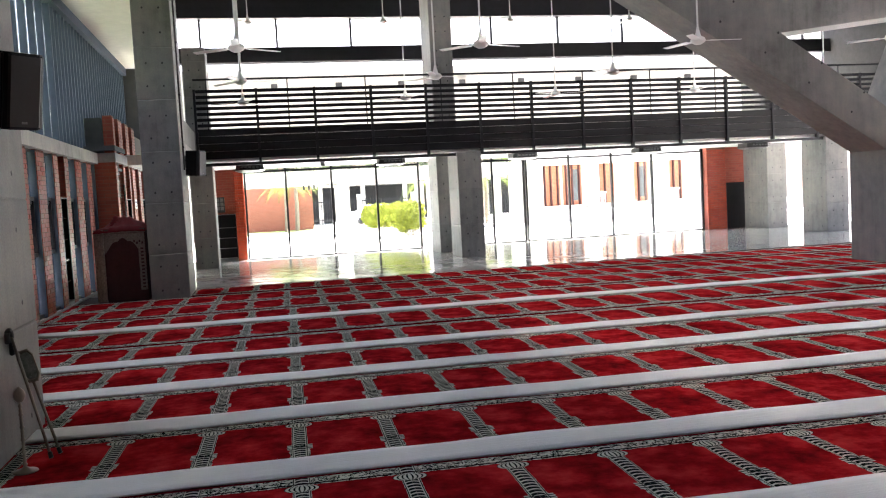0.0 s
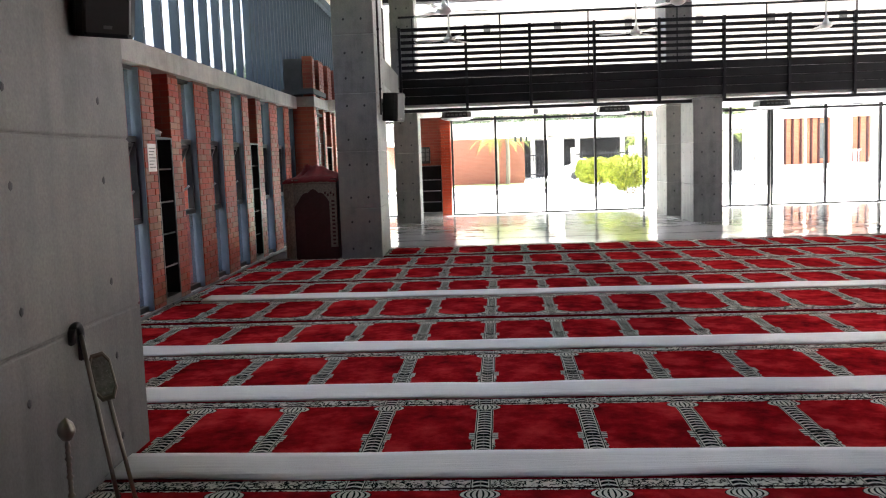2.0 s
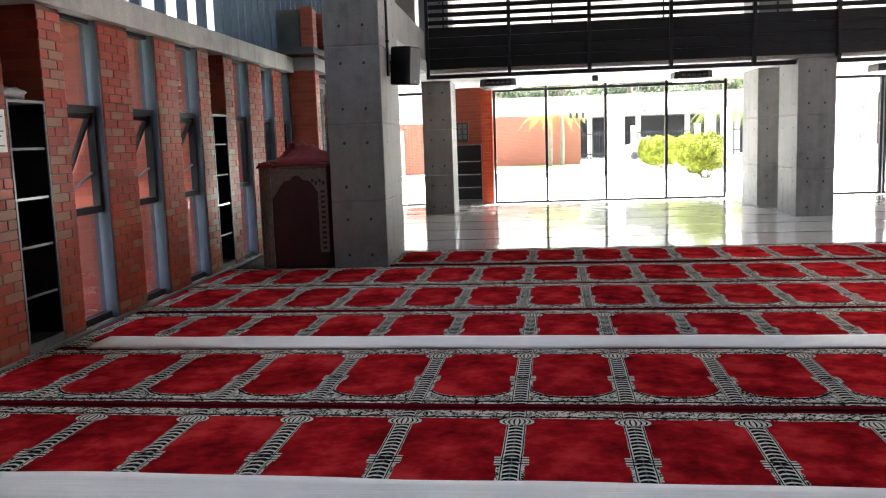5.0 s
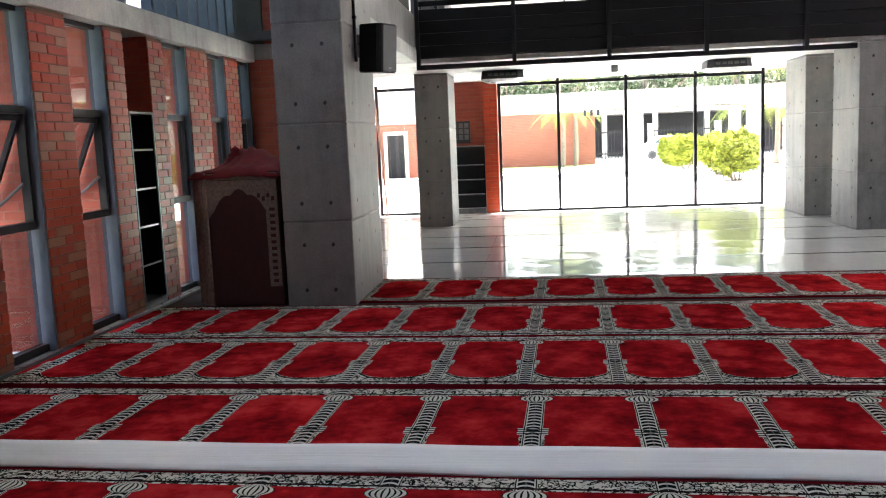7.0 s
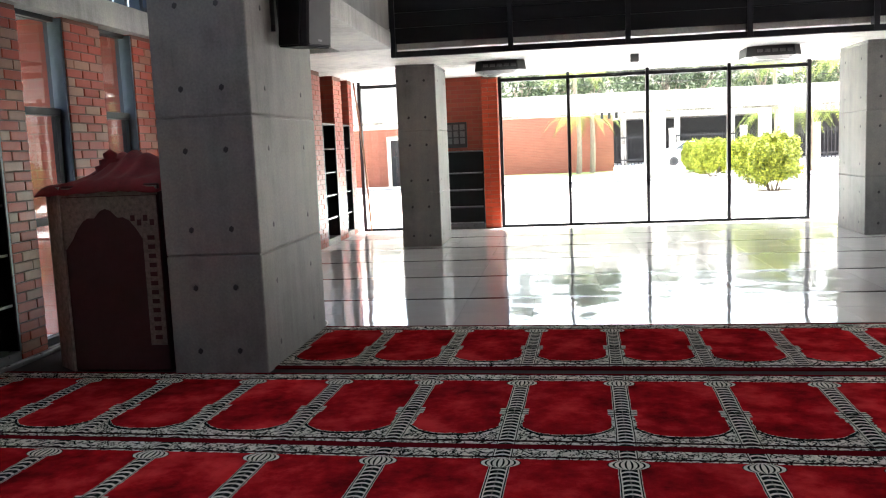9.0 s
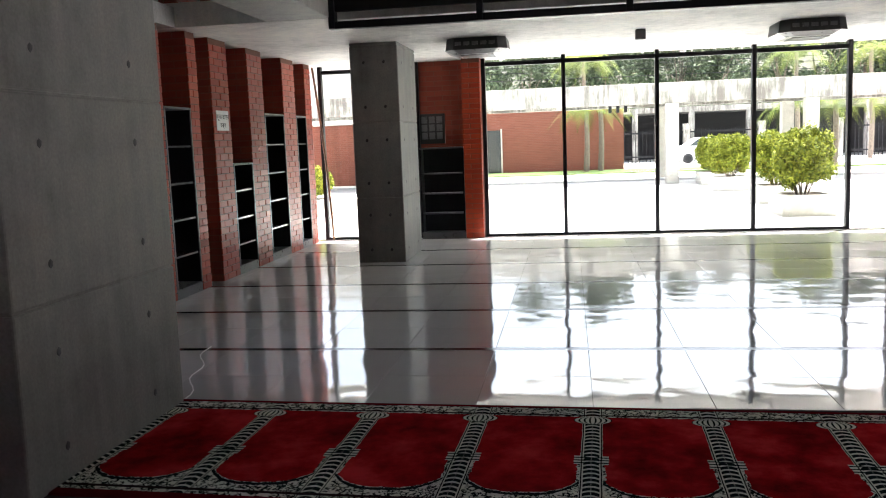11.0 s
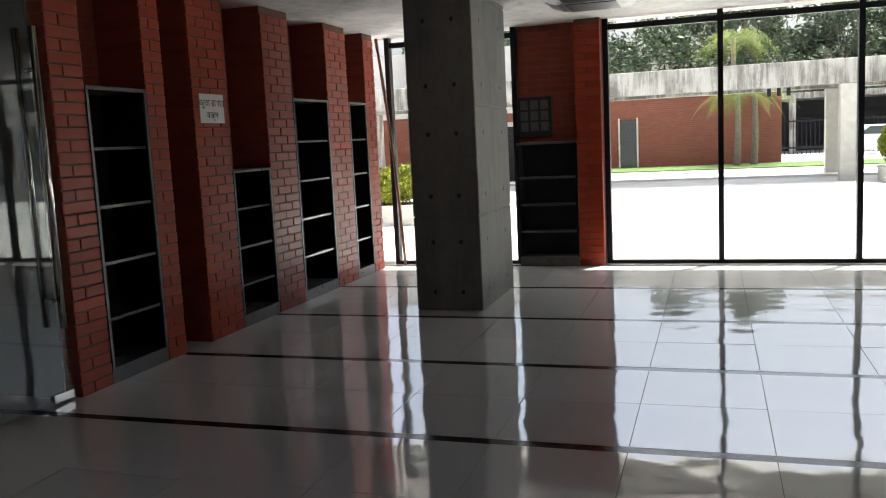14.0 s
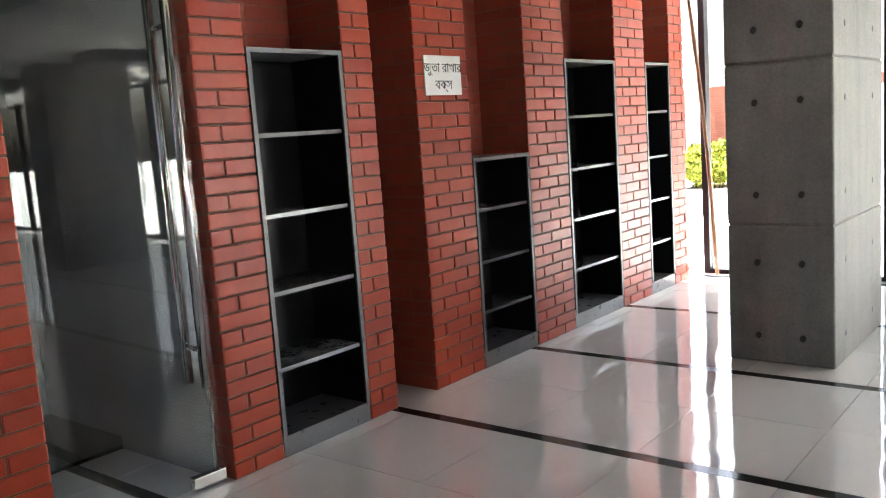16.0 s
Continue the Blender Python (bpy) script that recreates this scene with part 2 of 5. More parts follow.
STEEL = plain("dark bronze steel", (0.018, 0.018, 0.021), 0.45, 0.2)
BLACKWOOD = plain("black-stained board", (0.009, 0.0085, 0.010), 0.5, grain=30)
LAMINATE = plain("black laminate", (0.009, 0.009, 0.011), 0.35)
SHELF_EDGE = plain("grey shelf edge", (0.10, 0.10, 0.105), 0.3)
SHELF_BOARD = plain("glossy grey shelf board", (0.13, 0.13, 0.135), 0.16)
BLUEGREY = plain("blue-grey paint", (0.048, 0.066, 0.094), 0.7)
CHROME = plain("brushed stainless steel", (0.62, 0.61, 0.60), 0.22, 1.0, var=0.05)
PEARL = plain("clouded silvering", (0.42, 0.43, 0.38), 0.25, 0.3, var=0.25, scale=40)
POLISHED = plain("polished steel", (0.62, 0.61, 0.60), 0.12, 1.0, var=0.03)
BRASS = plain("aged silver metal", (0.30, 0.27, 0.22), 0.32, 0.9)
BLACKPL = plain("black plastic", (0.012, 0.012, 0.014), 0.45)
NAVY = plain("black cabinet vinyl", (0.007, 0.0075, 0.012), 0.5)
WHITEPL = plain("white plastic", (0.7, 0.7, 0.68), 0.4, var=0.04)
CLOTH = Mat("white cotton", 0.95).world_co()
CLOTH.col(CLOTH.mix(CLOTH.noise(5, 5), (0.72, 0.73, 0.74), (0.86, 0.86, 0.85)))
CLOTH.bump(CLOTH.math("ADD", CLOTH.noise(3.0, 4, vec=CLOTH.vec(0.5, 14, 1)), CLOTH.math("MULTIPLY", CLOTH.noise(220, 2), 0.2)), 0.6, 0.012)
CLOTH = CLOTH.m
UNDERLAY = plain("dark felt underlay", (0.018, 0.010, 0.010), 0.95)
REDCLOTH = plain("crimson velvet", (0.16, 0.009, 0.014), 0.9, var=0.2)
MAROON = plain("maroon cloth", (0.045, 0.009, 0.010), 0.92, var=0.15, grain=150)
for dull in (STEEL, BLACKWOOD, LAMINATE, NAVY):
    dull.node_tree.nodes["Principled BSDF"].inputs["Specular IOR Level"].default_value = 0.18
GLASS = glass_mat("clear glass")
TILE = tile_mat()
RUG = rug_mat()
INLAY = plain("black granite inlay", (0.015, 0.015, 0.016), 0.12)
GROUT = plain("grey grout", (0.12, 0.115, 0.11), 0.8)
PAVING = plain("bleached concrete paving", (0.57, 0.568, 0.555), 0.85, var=0.1, scale=0.6, grain=25)
GRASS = plain("mown grass", (0.055, 0.10, 0.014), 0.95, var=0.3, scale=2)
# grey tint added to cut the light entering from the left
GLASS_TINT = glass_mat("glass greyed to cut side light", (0.66, 0.68, 0.69))
EARTH = plain("dry soil", (0.16, 0.11, 0.07), 0.95, var=0.3)
ROOFM = plain("dark roof decking", (0.06, 0.06, 0.065), 0.6)


# ---- mesh helpers ----
def box(bm, x0, x1, y0, y1, z0, z1, bevel=0.0):
    m = Matrix.Translation(((x0 + x1) / 2, (y0 + y1) / 2, (z0 + z1) / 2)) @ Matrix.Diagonal((x1 - x0, y1 - y0, z1 - z0, 1))
    made = bmesh.ops.create_cube(bm, size=1.0, matrix=m)
    if bevel:
        edges = list({e for v in made["verts"] for e in v.link_edges})
        bmesh.ops.bevel(bm, geom=edges, offset=bevel, segments=2, affect="EDGES", profile=0.5)
    return bm


def boxes(*rows, bevel=0.0):
    bm = bmesh.new()
    for r in rows:
        box(bm, *r, bevel=bevel)
    return bm


def rod(bm, a, b, r0, r1=None, n=10):
    a, b = Vector(a), Vector(b)
    m = Matrix.Translation((a + b) / 2) @ (b - a).to_track_quat("Z", "Y").to_matrix().to_4x4()
    bmesh.ops.create_cone(bm, cap_ends=True, segments=n, radius1=r0, radius2=r0 if r1 is None else r1, depth=(b - a).length, matrix=m)
    return bm


def lathe(bm, cx, cy, profile, n=20):
    """A turned body from rows of (radius, height)."""
    rings = []
    for r, z in profile:
        rings.append([bm.verts.new((cx + r * math.cos(2 * math.pi * i / n), cy + r * math.sin(2 * math.pi * i / n), z)) for i in range(n)])
    for p, q in zip(rings, rings[1:]):
        for i in range(n):
            bm.faces.new((p[i], p[(i + 1) % n], q[(i + 1) % n], q[i]))
    bm.faces.new(rings[0][::-1]), bm.faces.new(rings[-1])
    return bm


def prism(bm, pts, axis, a, b):
    """A flat outline drawn out along an axis. pts: pairs in the other two axes, in order."""
    def at(p, h):
        return {"x": (h, p[0], p[1]), "y": (p[0], h, p[1]), "z": (p[0], p[1], h)}[axis]
    lo, hi = [bm.verts.new(at(p, a)) for p in pts], [bm.verts.new(at(p, b)) for p in pts]
    n = len(pts)
    for i in range(n):
        bm.faces.new((lo[i], lo[(i + 1) % n], hi[(i + 1) % n], hi[i]))
    bm.faces.new(lo[::-1]), bm.faces.new(hi)
    bmesh.ops.recalc_face_normals(bm, faces=bm.faces[:])
    return bm


def to_mesh(name, bm, material, smooth=False):
    me = bpy.data.meshes.new(name)
    bm.to_mesh(me)
    bm.free()
    me.materials.append(material)
    if smooth:
        me.polygons.foreach_set("use_smooth", [True] * len(me.polygons))
    return me


def under(ob, parent):
    ob.parent = parent
    ob.matrix_parent_inverse = parent.matrix_basis.inverted() if parent.parent is None else Matrix()
    return ob


def part(name, bm, material, parent, label="", smooth=False):
    ob = under(new(name, to_mesh(name, bm, material, smooth)), parent)
    return tagged(ob, label) if label else ob


def thing(name, at, label, category, group="", kind=""):
    ob = new(name)
    ob.location = at
    ob.empty_display_size = 0.2
    return tagged(ob, label, category, group, kind)


def solid(name, bm, material, label, category="", kind="structure", group="", smooth=False):
    return tagged(new(name, to_mesh(name, bm, material, smooth)), label, category or name.split("_")[0], group, kind)


def pieces(name, mesh, parent, rows):
    """Alike pieces on one mesh: rows of place and scale."""
    inv = parent.matrix_basis.inverted() if parent.parent is None else Matrix()
    for place, scale in rows:
        ob = new(name, mesh)
        ob.location, ob.scale, ob.parent, ob.matrix_parent_inverse = place, scale, parent, inv


def unit_block(name, material, bevel):
    bm = bmesh.new()
    box(bm, -0.5, 0.5, -0.5, 0.5, -0.5, 0.5)
    bmesh.ops.bevel(bm, geom=bm.edges[:], offset=bevel, segments=1, affect="EDGES")
    return to_mesh(name, bm, material)

# ---- plan ----
WALL_X, SHOE_X = -3.45, -3.04        # faces of the window wall and of the shoe-rack wall
GLASS_Y, SOFFIT, BALC_Y = 25.77, 2.66, 21.0
ROOF, LEDGE, RIGHT = 7.7, 2.66, 19.0
RUG_TURN = -2.1
RUG_END, PITCH = 17.40, 1.37

# ---- ground, floor, roof, plain closing walls ----
solid("ground", boxes((-90, 120, 26.1, 160, -0.5, -0.12)), PAVING, "sun-bleached pale concrete paving of the forecourt", "ground")
# pale strip added as a reflector for the window piers' sides
solid("pavement_side", boxes((-7.5, -3.95, -8.3, 26.1, -0.5, -0.12)), PAVING, "pale ground strip added to bounce light onto the window piers", "pavement")
# out of view; green instead of pale so less light bounces in
solid("ground_side", boxes((-90, -7.5, -8.3, 26.1, -0.5, -0.121)), GRASS, "unseen dark green ground added to cut bounce light at left", "ground")
solid("floor", boxes((-3.95, RIGHT, -8, 26.1, -0.5, -0.02)), GROUT, "grey screed under tiles and carpets", "floor")
solid("floor_rug_bed", boxes((-3.9, RIGHT, -8, 17.36, -0.02, 0.0)), UNDERLAY, "dark felt underlay beneath the carpets", "floor")
# the deck leaves two unseen openings, added for light from above
solid("roof", boxes((-4.4, 2.0, -8.5, 26.6, ROOF, ROOF + 0.3), (2.001, 5.5, 20.5, 26.6, ROOF, ROOF + 0.3), (2.001, 5.5, -8.5, 5.0, ROOF, ROOF + 0.3), (5.501, 8.5, -8.5, 26.6, ROOF, ROOF + 0.3),
                    (8.501, 12.0, 20.5, 26.6, ROOF, ROOF + 0.3), (8.501, 12.0, -8.5, 5.0, ROOF, ROOF + 0.3), (12.001, RIGHT + 0.6, -8.5, 26.6, ROOF, ROOF + 0.3)), ROOFM, "dark metal roof deck over the hall", "roof")
# unseen wall, added dark to block light and bounce from behind
solid("wall_back", boxes((-4, RIGHT + 0.3, -8.3, -8, -0.3, ROOF)), DIMWALL, "unseen dark grey wall added to shut out rear light", "wall")
# right wall is mostly unseen; its openings are sized for the light inside
solid("wall_right_upper", boxes((RIGHT, RIGHT + 0.3, -8.0, 26.1, 7.35, ROOF)), DIMWALL, "dark grey wall above the side openings", "wall")
solid("wall_right_lower", boxes((RIGHT, RIGHT + 0.3, -8.0, 18.0, 4.0, 7.35), (RIGHT, RIGHT + 0.3, 18.0, 26.1, 2.7, 7.35), (RIGHT, RIGHT + 0.3, -8.0, 7.0, -0.3, 4.0)), DIMWALL, "dark grey wall added to limit light from the side", "wall")
for i in range(6):
    solid("wall_right_pier", boxes((RIGHT + 0.002, RIGHT + 0.298, -8.0 + i * 6.2, -7.4 + i * 6.2, -0.3, 7.35)), CONC, "grey concrete pier between the side openings", "wall")
solid("ground_rear", boxes((-90, 120, -60, -8.3, -0.5, -0.12), (RIGHT + 0.001, 120, -8.3, 26.1, -0.5, -0.12)), PAVING, "sun-bleached pale concrete paving around the hall", "ground")
for i, y in enumerate((2.0, 7.6, 13.2, 18.8)):
    solid("roof_beam", boxes((-3.9, RIGHT, y - 0.2, y + 0.2, ROOF - 0.75, ROOF - 0.002)), STEEL, "dark painted steel roof beam across the hall", "beam")

for x in (3.1, 9.94):
    solid("roof_purlin", boxes((x - 0.06, x + 0.06, -8.0, 20.6, ROOF - 0.004, ROOF + 0.16)), STEEL, "dark steel purlin carrying the fans", "beam")
# unseen monitors added to light nave carpets: sloping deck, open away from the sun
for x in (2.0, 8.5):
    bm = prism(bmesh.new(), [(x, ROOF + 2.5), (x, ROOF + 2.6), (x + 3.55, ROOF + 0.4), (x + 3.55, ROOF + 0.3)], "y", 5.0, 20.5)
    for y in (5.0, 20.4):
        prism(bm, [(x, ROOF + 0.301), (x, ROOF + 2.499), (x + 3.5, ROOF + 0.301)], "y", y, y + 0.1)
    solid("roof_monitor", bm, PLASTER, "unseen white-lined roof opening added to light the carpets", "roof")

# ---- columns ----
def column(name, x0, x1, y0, y1, z1, label, holes=True, material=None):
    col = thing(name, ((x0 + x1) / 2, (y0 + y1) / 2, 0), label, "column", "concrete columns")
    z, n = 0.0, 0
    while z < z1 - 0.01:                # cast in lifts, with a fine joint between them
        top = min(z + (0.81 if z == 0 else 0.91), z1)
        part("shaft", boxes((x0, x1, y0, y1, z, top - (0.006 if top < z1 else 0)), bevel=0.012), material or CONC, col)
        z, n = top, n + 1
    part("core", boxes((x0 + 0.01, x1 - 0.01, y0 + 0.01, y1 - 0.01, 0.01, z1 - 0.01)), material or CONC, col)
    if holes:
        rows_a, rows_b = [], []
        for k in range(30):
            z = (0.16, 0.59, 0.98, 1.50, 1.90)[k % 5] + (k // 5) * 2.27
            if z > z1 - 0.15:
                break
            for f, g in ((0.29, 0.2), (0.71, 0.77)):
                rows_a.append(((x0 + f * (x1 - x0), y0, z), (0.02, 0.004, 0.022)))
                rows_b.append(((x1, y0 + g * (y1 - y0), z), (0.004, 0.02, 0.022)))
                if x0 > 0:              # these show the face turned to the aisle
                    rows_b.append(((x0, y0 + g * (y1 - y0), z), (0.004, 0.02, 0.022)))
        pieces("tie_hole", HOLE, col, rows_a + rows_b)
    return col


def hole_mesh():
    bm = bmesh.new()
    bmesh.ops.create_icosphere(bm, subdivisions=1, radius=1.0)
    return to_mesh("tie_hole", bm, BLACKPL)


HOLE = hole_mesh()
column("concrete_column", -2.11, -1.45, 15.97, 17.40, ROOF, "tall grey fair-faced concrete column with formwork tie holes")
column("concrete_column", -2.52, -1.88, 5.52, 7.08, ROOF, "grey fair-faced concrete column with canes leaning on it")
column("concrete_column", -1.82, -1.23, 23.07, 24.23, 5.71, "grey concrete column standing near the shoe racks")
column("concrete_column", 4.70, 5.32, 23.07, 24.23, ROOF, "grey concrete column rising past the mezzanine")
column("concrete_column", 4.77, 5.39, 20.88, 21.95, SOFFIT, "grey concrete column under the balcony edge")
column("concrete_column", 15.42, 16.1, 24.0, 25.3, ROOF, "grey concrete column beside the brick end wall")
column("concrete_column", 15.2, 15.9, 20.88, 21.95, SOFFIT, "grey concrete column on the far side of the hall")

# branching support on the far side of the nave
tree = thing("branching_support", (10.4, 13.3, 0), "grey concrete column branching into two sloping struts", "column")
part("base", boxes((10.42, 11.4, 12.8, 13.8, 0, 2.1), bevel=0.015), CONC, tree)
part("strut", prism(bmesh.new(), [(10.43, 1.95), (11.2, 1.95), (11.2, 2.2), (2.6, 7.69), (1.2, 7.69), (1.2, 7.58)], "y", 12.85, 13.75), CONC, tree)
part("strut", prism(bmesh.new(), [(7.5, 4.62), (8.05, 3.92), (13.5, 4.55), (13.5, 5.25)], "y", 12.9, 13.7), CONC, tree)
part("strut", prism(bmesh.new(), [(10.3, 2.1), (11.0, 2.1), (12.6, 4.9), (11.6, 4.9)], "y", 12.95, 13.65), CONC, tree)

rows = []
for k in range(9):
    x, z = 9.75 - 0.8 * k, 2.62 + 0.51 * k
    rows += [((x, 12.85, z), (0.022, 0.004, 0.022)), ((x + 0.25, 12.85, z + 0.32), (0.022, 0.004, 0.022))]
pieces("tie_hole", HOLE, tree, rows)

book = thing("shelf_unit", (10.9, 12.55, 0.02), "black open shelf unit against the branching column", "shelf", "recessed shelf units")
part("side", boxes((10.50, 10.53, 12.35, 12.76, 0.02, 2.0)), LAMINATE, book)
part("side", boxes((11.3, 11.33, 12.35, 12.76, 0.02, 2.0)), LAMINATE, book)
part("back", boxes((10.53, 11.3, 12.74, 12.76, 0.02, 2.0)), LAMINATE, book)
for z in (0.1, 0.55, 1.0, 1.45, 1.97):
    part("shelf", boxes((10.531, 11.299, 12.36, 12.739, z - 0.02, z)), SHELF_BOARD, book)

# ---- mezzanine ----
solid("mezzanine_slab", boxes((-1.46, RIGHT, 21.12, 25.85, SOFFIT, SOFFIT + 0.5)), SOFFIT_PAINT, "pale concrete underside of the mezzanine", "ceiling")
solid("gallery_beam", boxes((-2.1, -1.463, 17.402, 21.0, SOFFIT + 0.003, SOFFIT + 0.2), bevel=0.008), CONC_SOFFIT, "pale concrete edge beam from column to mezzanine", "beam")
solid("gallery_parapet", boxes((-1.95, -1.50, 17.402, 21.1, SOFFIT + 0.203, SOFFIT + 0.72), bevel=0.008), CONC, "dark grey concrete parapet on the edge beam", "wall")
solid("mezzanine_slab_side", boxes((-3.5, -1.463, 21.01, 25.85, SOFFIT + 0.003, SOFFIT + 0.24)), SOFFIT_PAINT, "grey concrete slab of the side gallery", "ceiling")
balcony = thing("balcony_screen", (6, BALC_Y, SOFFIT), "black slatted balcony screen over dark boarding", "balcony")
BX0, BX1 = -1.47, RIGHT
for z0, z1 in ((2.72, 2.90), (2.905, 3.08), (3.085, 3.26), (3.265, 3.43)):
    part("board", boxes((BX0, BX1, BALC_Y, BALC_Y + 0.05, z0, z1), bevel=0.004), BLACKWOOD, balcony)
part("bottom_rail", boxes((BX0, BX1, BALC_Y - 0.02, BALC_Y + 0.06, 2.555, 2.625), bevel=0.004), STEEL, balcony)
for i in range(7):
    z = 3.475 + i * 0.133
    part("slat", boxes((BX0, BX1, BALC_Y, BALC_Y + 0.04, z, z + 0.075), bevel=0.004), BLACKWOOD, balcony)
x = BX0
while x < BX1:
    part("post", boxes((x, x + 0.06, BALC_Y - 0.03, BALC_Y + 0.09, 2.56, 4.36), bevel=0.004), STEEL, balcony)
    x += 1.37 if x > -1.4 else 1.42
part("handrail", rod(bmesh.new(), (BX0, BALC_Y + 0.25, 4.62), (BX1, BALC_Y + 0.25, 4.62), 0.025), STEEL, balcony)
x = BX0 + 0.3
while x < BX1:
    part("baluster", rod(bmesh.new(), (x, BALC_Y + 0.25, 3.18), (x, BALC_Y + 0.25, 4.62), 0.015), STEEL, balcony)
    x += 1.9

# ---- upper end wall ----
for z0, z1, y0, y1, n in ((5.72, 6.14, 25.6, 26.0, "wall_end_beam"), (6.98, ROOF - 0.002, 25.6, 26.0, "wall_end_top")):
    solid(n, boxes((-3.9, RIGHT, y0, y1, z0, z1)), STEEL, "dark painted beam across the end windows", "beam")
upper = thing("window_upper", (6, 25.8, 6.14), "long clerestory window with thin dark mullions", "window", kind="structure")
x = -1.45
while x < RIGHT:
    part("mullion", boxes((x - 0.03, x + 0.03, 25.75, 25.85, 6.14, 6.98)), STEEL, upper)
    x += 2.17
solid("wall_outer_parapet", boxes((-6, 30, 27.3, 27.5, 2.9, 5.75)), PLASTER, "sunlit white parapet wall behind the mezzanine", "wall")
for i in range(9):
    lamp = thing("wall_lamp", (0.6 + i * 2.0, 27.28, 5.2), "small square grey wall lamp on the white parapet", "lamp", "parapet lamps")
    part("housing", boxes((0.5 + i * 2.0, 0.7 + i * 2.0, 27.18, 27.298, 5.1, 5.3), bevel=0.015), SHELF_EDGE, lamp)

# ---- glass end wall ----
def curtain(name, x0, x1, mullions, label, door=False):
    w = thing(name, ((x0 + x1) / 2, GLASS_Y, 0), label, "window", kind="structure")
    t = 0.028
    part("sill", boxes((x0, x1, GLASS_Y - 0.04, GLASS_Y + 0.04, -0.02, 0.035)), STEEL, w)
    part("transom", boxes((x0, x1, GLASS_Y - 0.035, GLASS_Y + 0.035, 2.54, 2.60)), STEEL, w)
    xs = [x0 + t] + list(mullions) + [x1 - t]
    for a in xs:
        part("mullion", boxes((a - t, a + t, GLASS_Y - 0.05, GLASS_Y + 0.05, 0.036, SOFFIT - 0.002)), STEEL, w)
    for a, b in zip(xs, xs[1:]):
        p = part("pane", boxes((a + t, b - t, GLASS_Y - 0.006, GLASS_Y + 0.006, 0.036, 2.54)), GLASS, w)
        p.visible_shadow = False
    return w


curtain("window_1", -0.5, 4.72, (0.71, 2.05, 3.40), "floor-to-ceiling glass wall with slim black mullions")
curtain("window_2", 8.1, 14.2, (9.55, 11.0, 12.4), "floor-to-ceiling glass wall with slim black mullions")
curtain("window_3", -3.02, -1.46, (), "narrow floor-to-ceiling glass pane at the wall's end")
entry = curtain("door_2", 5.42, 8.07, (5.73, 7.02), "glass entrance doors with slim black frames and steel pull bars")
for x in (5.94, 7.65):
    for y in (GLASS_Y - 0.075, GLASS_Y + 0.075):
        bm = rod(bmesh.new(), (x, y, 0.5), (x, y, 1.93), 0.018, n=12)
        for z in (0.66, 1.77):
            rod(bm, (x, y, z), (x, GLASS_Y, z), 0.01, n=8)
        part("pull_bar", bm, POLISHED, entry, smooth=True)
solid("wall_end_upper", boxes((-3.9, RIGHT, 25.80, 26.05, SOFFIT + 0.001, SOFFIT + 0.5)), CONC_SOFFIT, "concrete edge beam above the glass wall", "beam")

# ---- left window wall ----
UNIT = unit_block("brick", BRICK, 0.035)
UNIT_PALE = unit_block("brick", BRICK_PALE, 0.035)


def pier(name, face, y0, y1, z1, depth, label, pale=0.3, group="brick piers"):
    p = thing(name, (face - depth / 2, (y0 + y1) / 2, 0), label, "brick pier", group, "structure")
    part("core", boxes((face - depth, face - 0.012, y0 + 0.004, y1 - 0.004, 0, z1)), BRICK_X, p)
    part("bed", boxes((face - 0.0121, face - 0.007, y0 + 0.006, y1 - 0.006, 0, z1)), MORTAR, p)
    red, light = [], []
    n = int(z1 / 0.0742)
    for k in range(n):
        z = 0.037 + k * 0.0742
        cuts, y = [y0], y0 + (0.235 if k % 2 else 0.115)
        if y1 - y0 < 0.27:
            y = y0 + ((y1 - y0) * (0.42 if k % 2 else 1.5))
        while y < y1 - 0.06:
            cuts.append(y)
            y += 0.24
        cuts.append(y1)
        for a, b in zip(cuts, cuts[1:]):
            row = ((face - 0.05 + random.uniform(-0.002, 0.003), (a + b) / 2, z), (0.1, b - a - 0.009, 0.0655))
            # the pale share stands in for gloss reflections on the wall
            (light if random.random() < pale else red).append(row)
    pieces("brick", UNIT, p, red)
    pieces("brick", UNIT_PALE, p, light)
    return p


def rack(face, y0, y1, z1, levels, label, depth=0.36):
    """A recessed black shelf unit."""
    r = thing("shelf_unit", (face - depth / 2, (y0 + y1) / 2, 0), label, "shelf", "recessed shelf units")
    part("side", boxes((face - depth, face - 0.01, y0 + 0.002, y0 + 0.022, 0.1, z1)), LAMINATE, r)
    part("side", boxes((face - depth, face - 0.01, y1 - 0.022, y1 - 0.002, 0.1, z1)), LAMINATE, r)
    part("edge_trim", boxes((face - 0.01, face + 0.002, y0 + 0.001, y0 + 0.024, 0.1, z1)), SHELF_EDGE, r)
    part("edge_trim", boxes((face - 0.01, face + 0.002, y1 - 0.024, y1 - 0.001, 0.1, z1)), SHELF_EDGE, r)
    part("back", boxes((face - depth, face - depth + 0.015, y0 + 0.022, y1 - 0.022, 0.1, z1)), LAMINATE, r)
    part("plinth", boxes((face - depth, face - 0.004, y0 + 0.002, y1 - 0.002, 0.0, 0.099)), SHELF_EDGE, r)
    part("top", boxes((face - depth, face - 0.0, y0 + 0.022, y1 - 0.022, z1 - 0.022, z1)), SHELF_EDGE, r)
    for z in levels:
        part("shelf", boxes((face - depth + 0.015, face - 0.02, y0 + 0.0225, y1 - 0.0225, z - 0.02, z)), SHELF_BOARD, r)
    return r


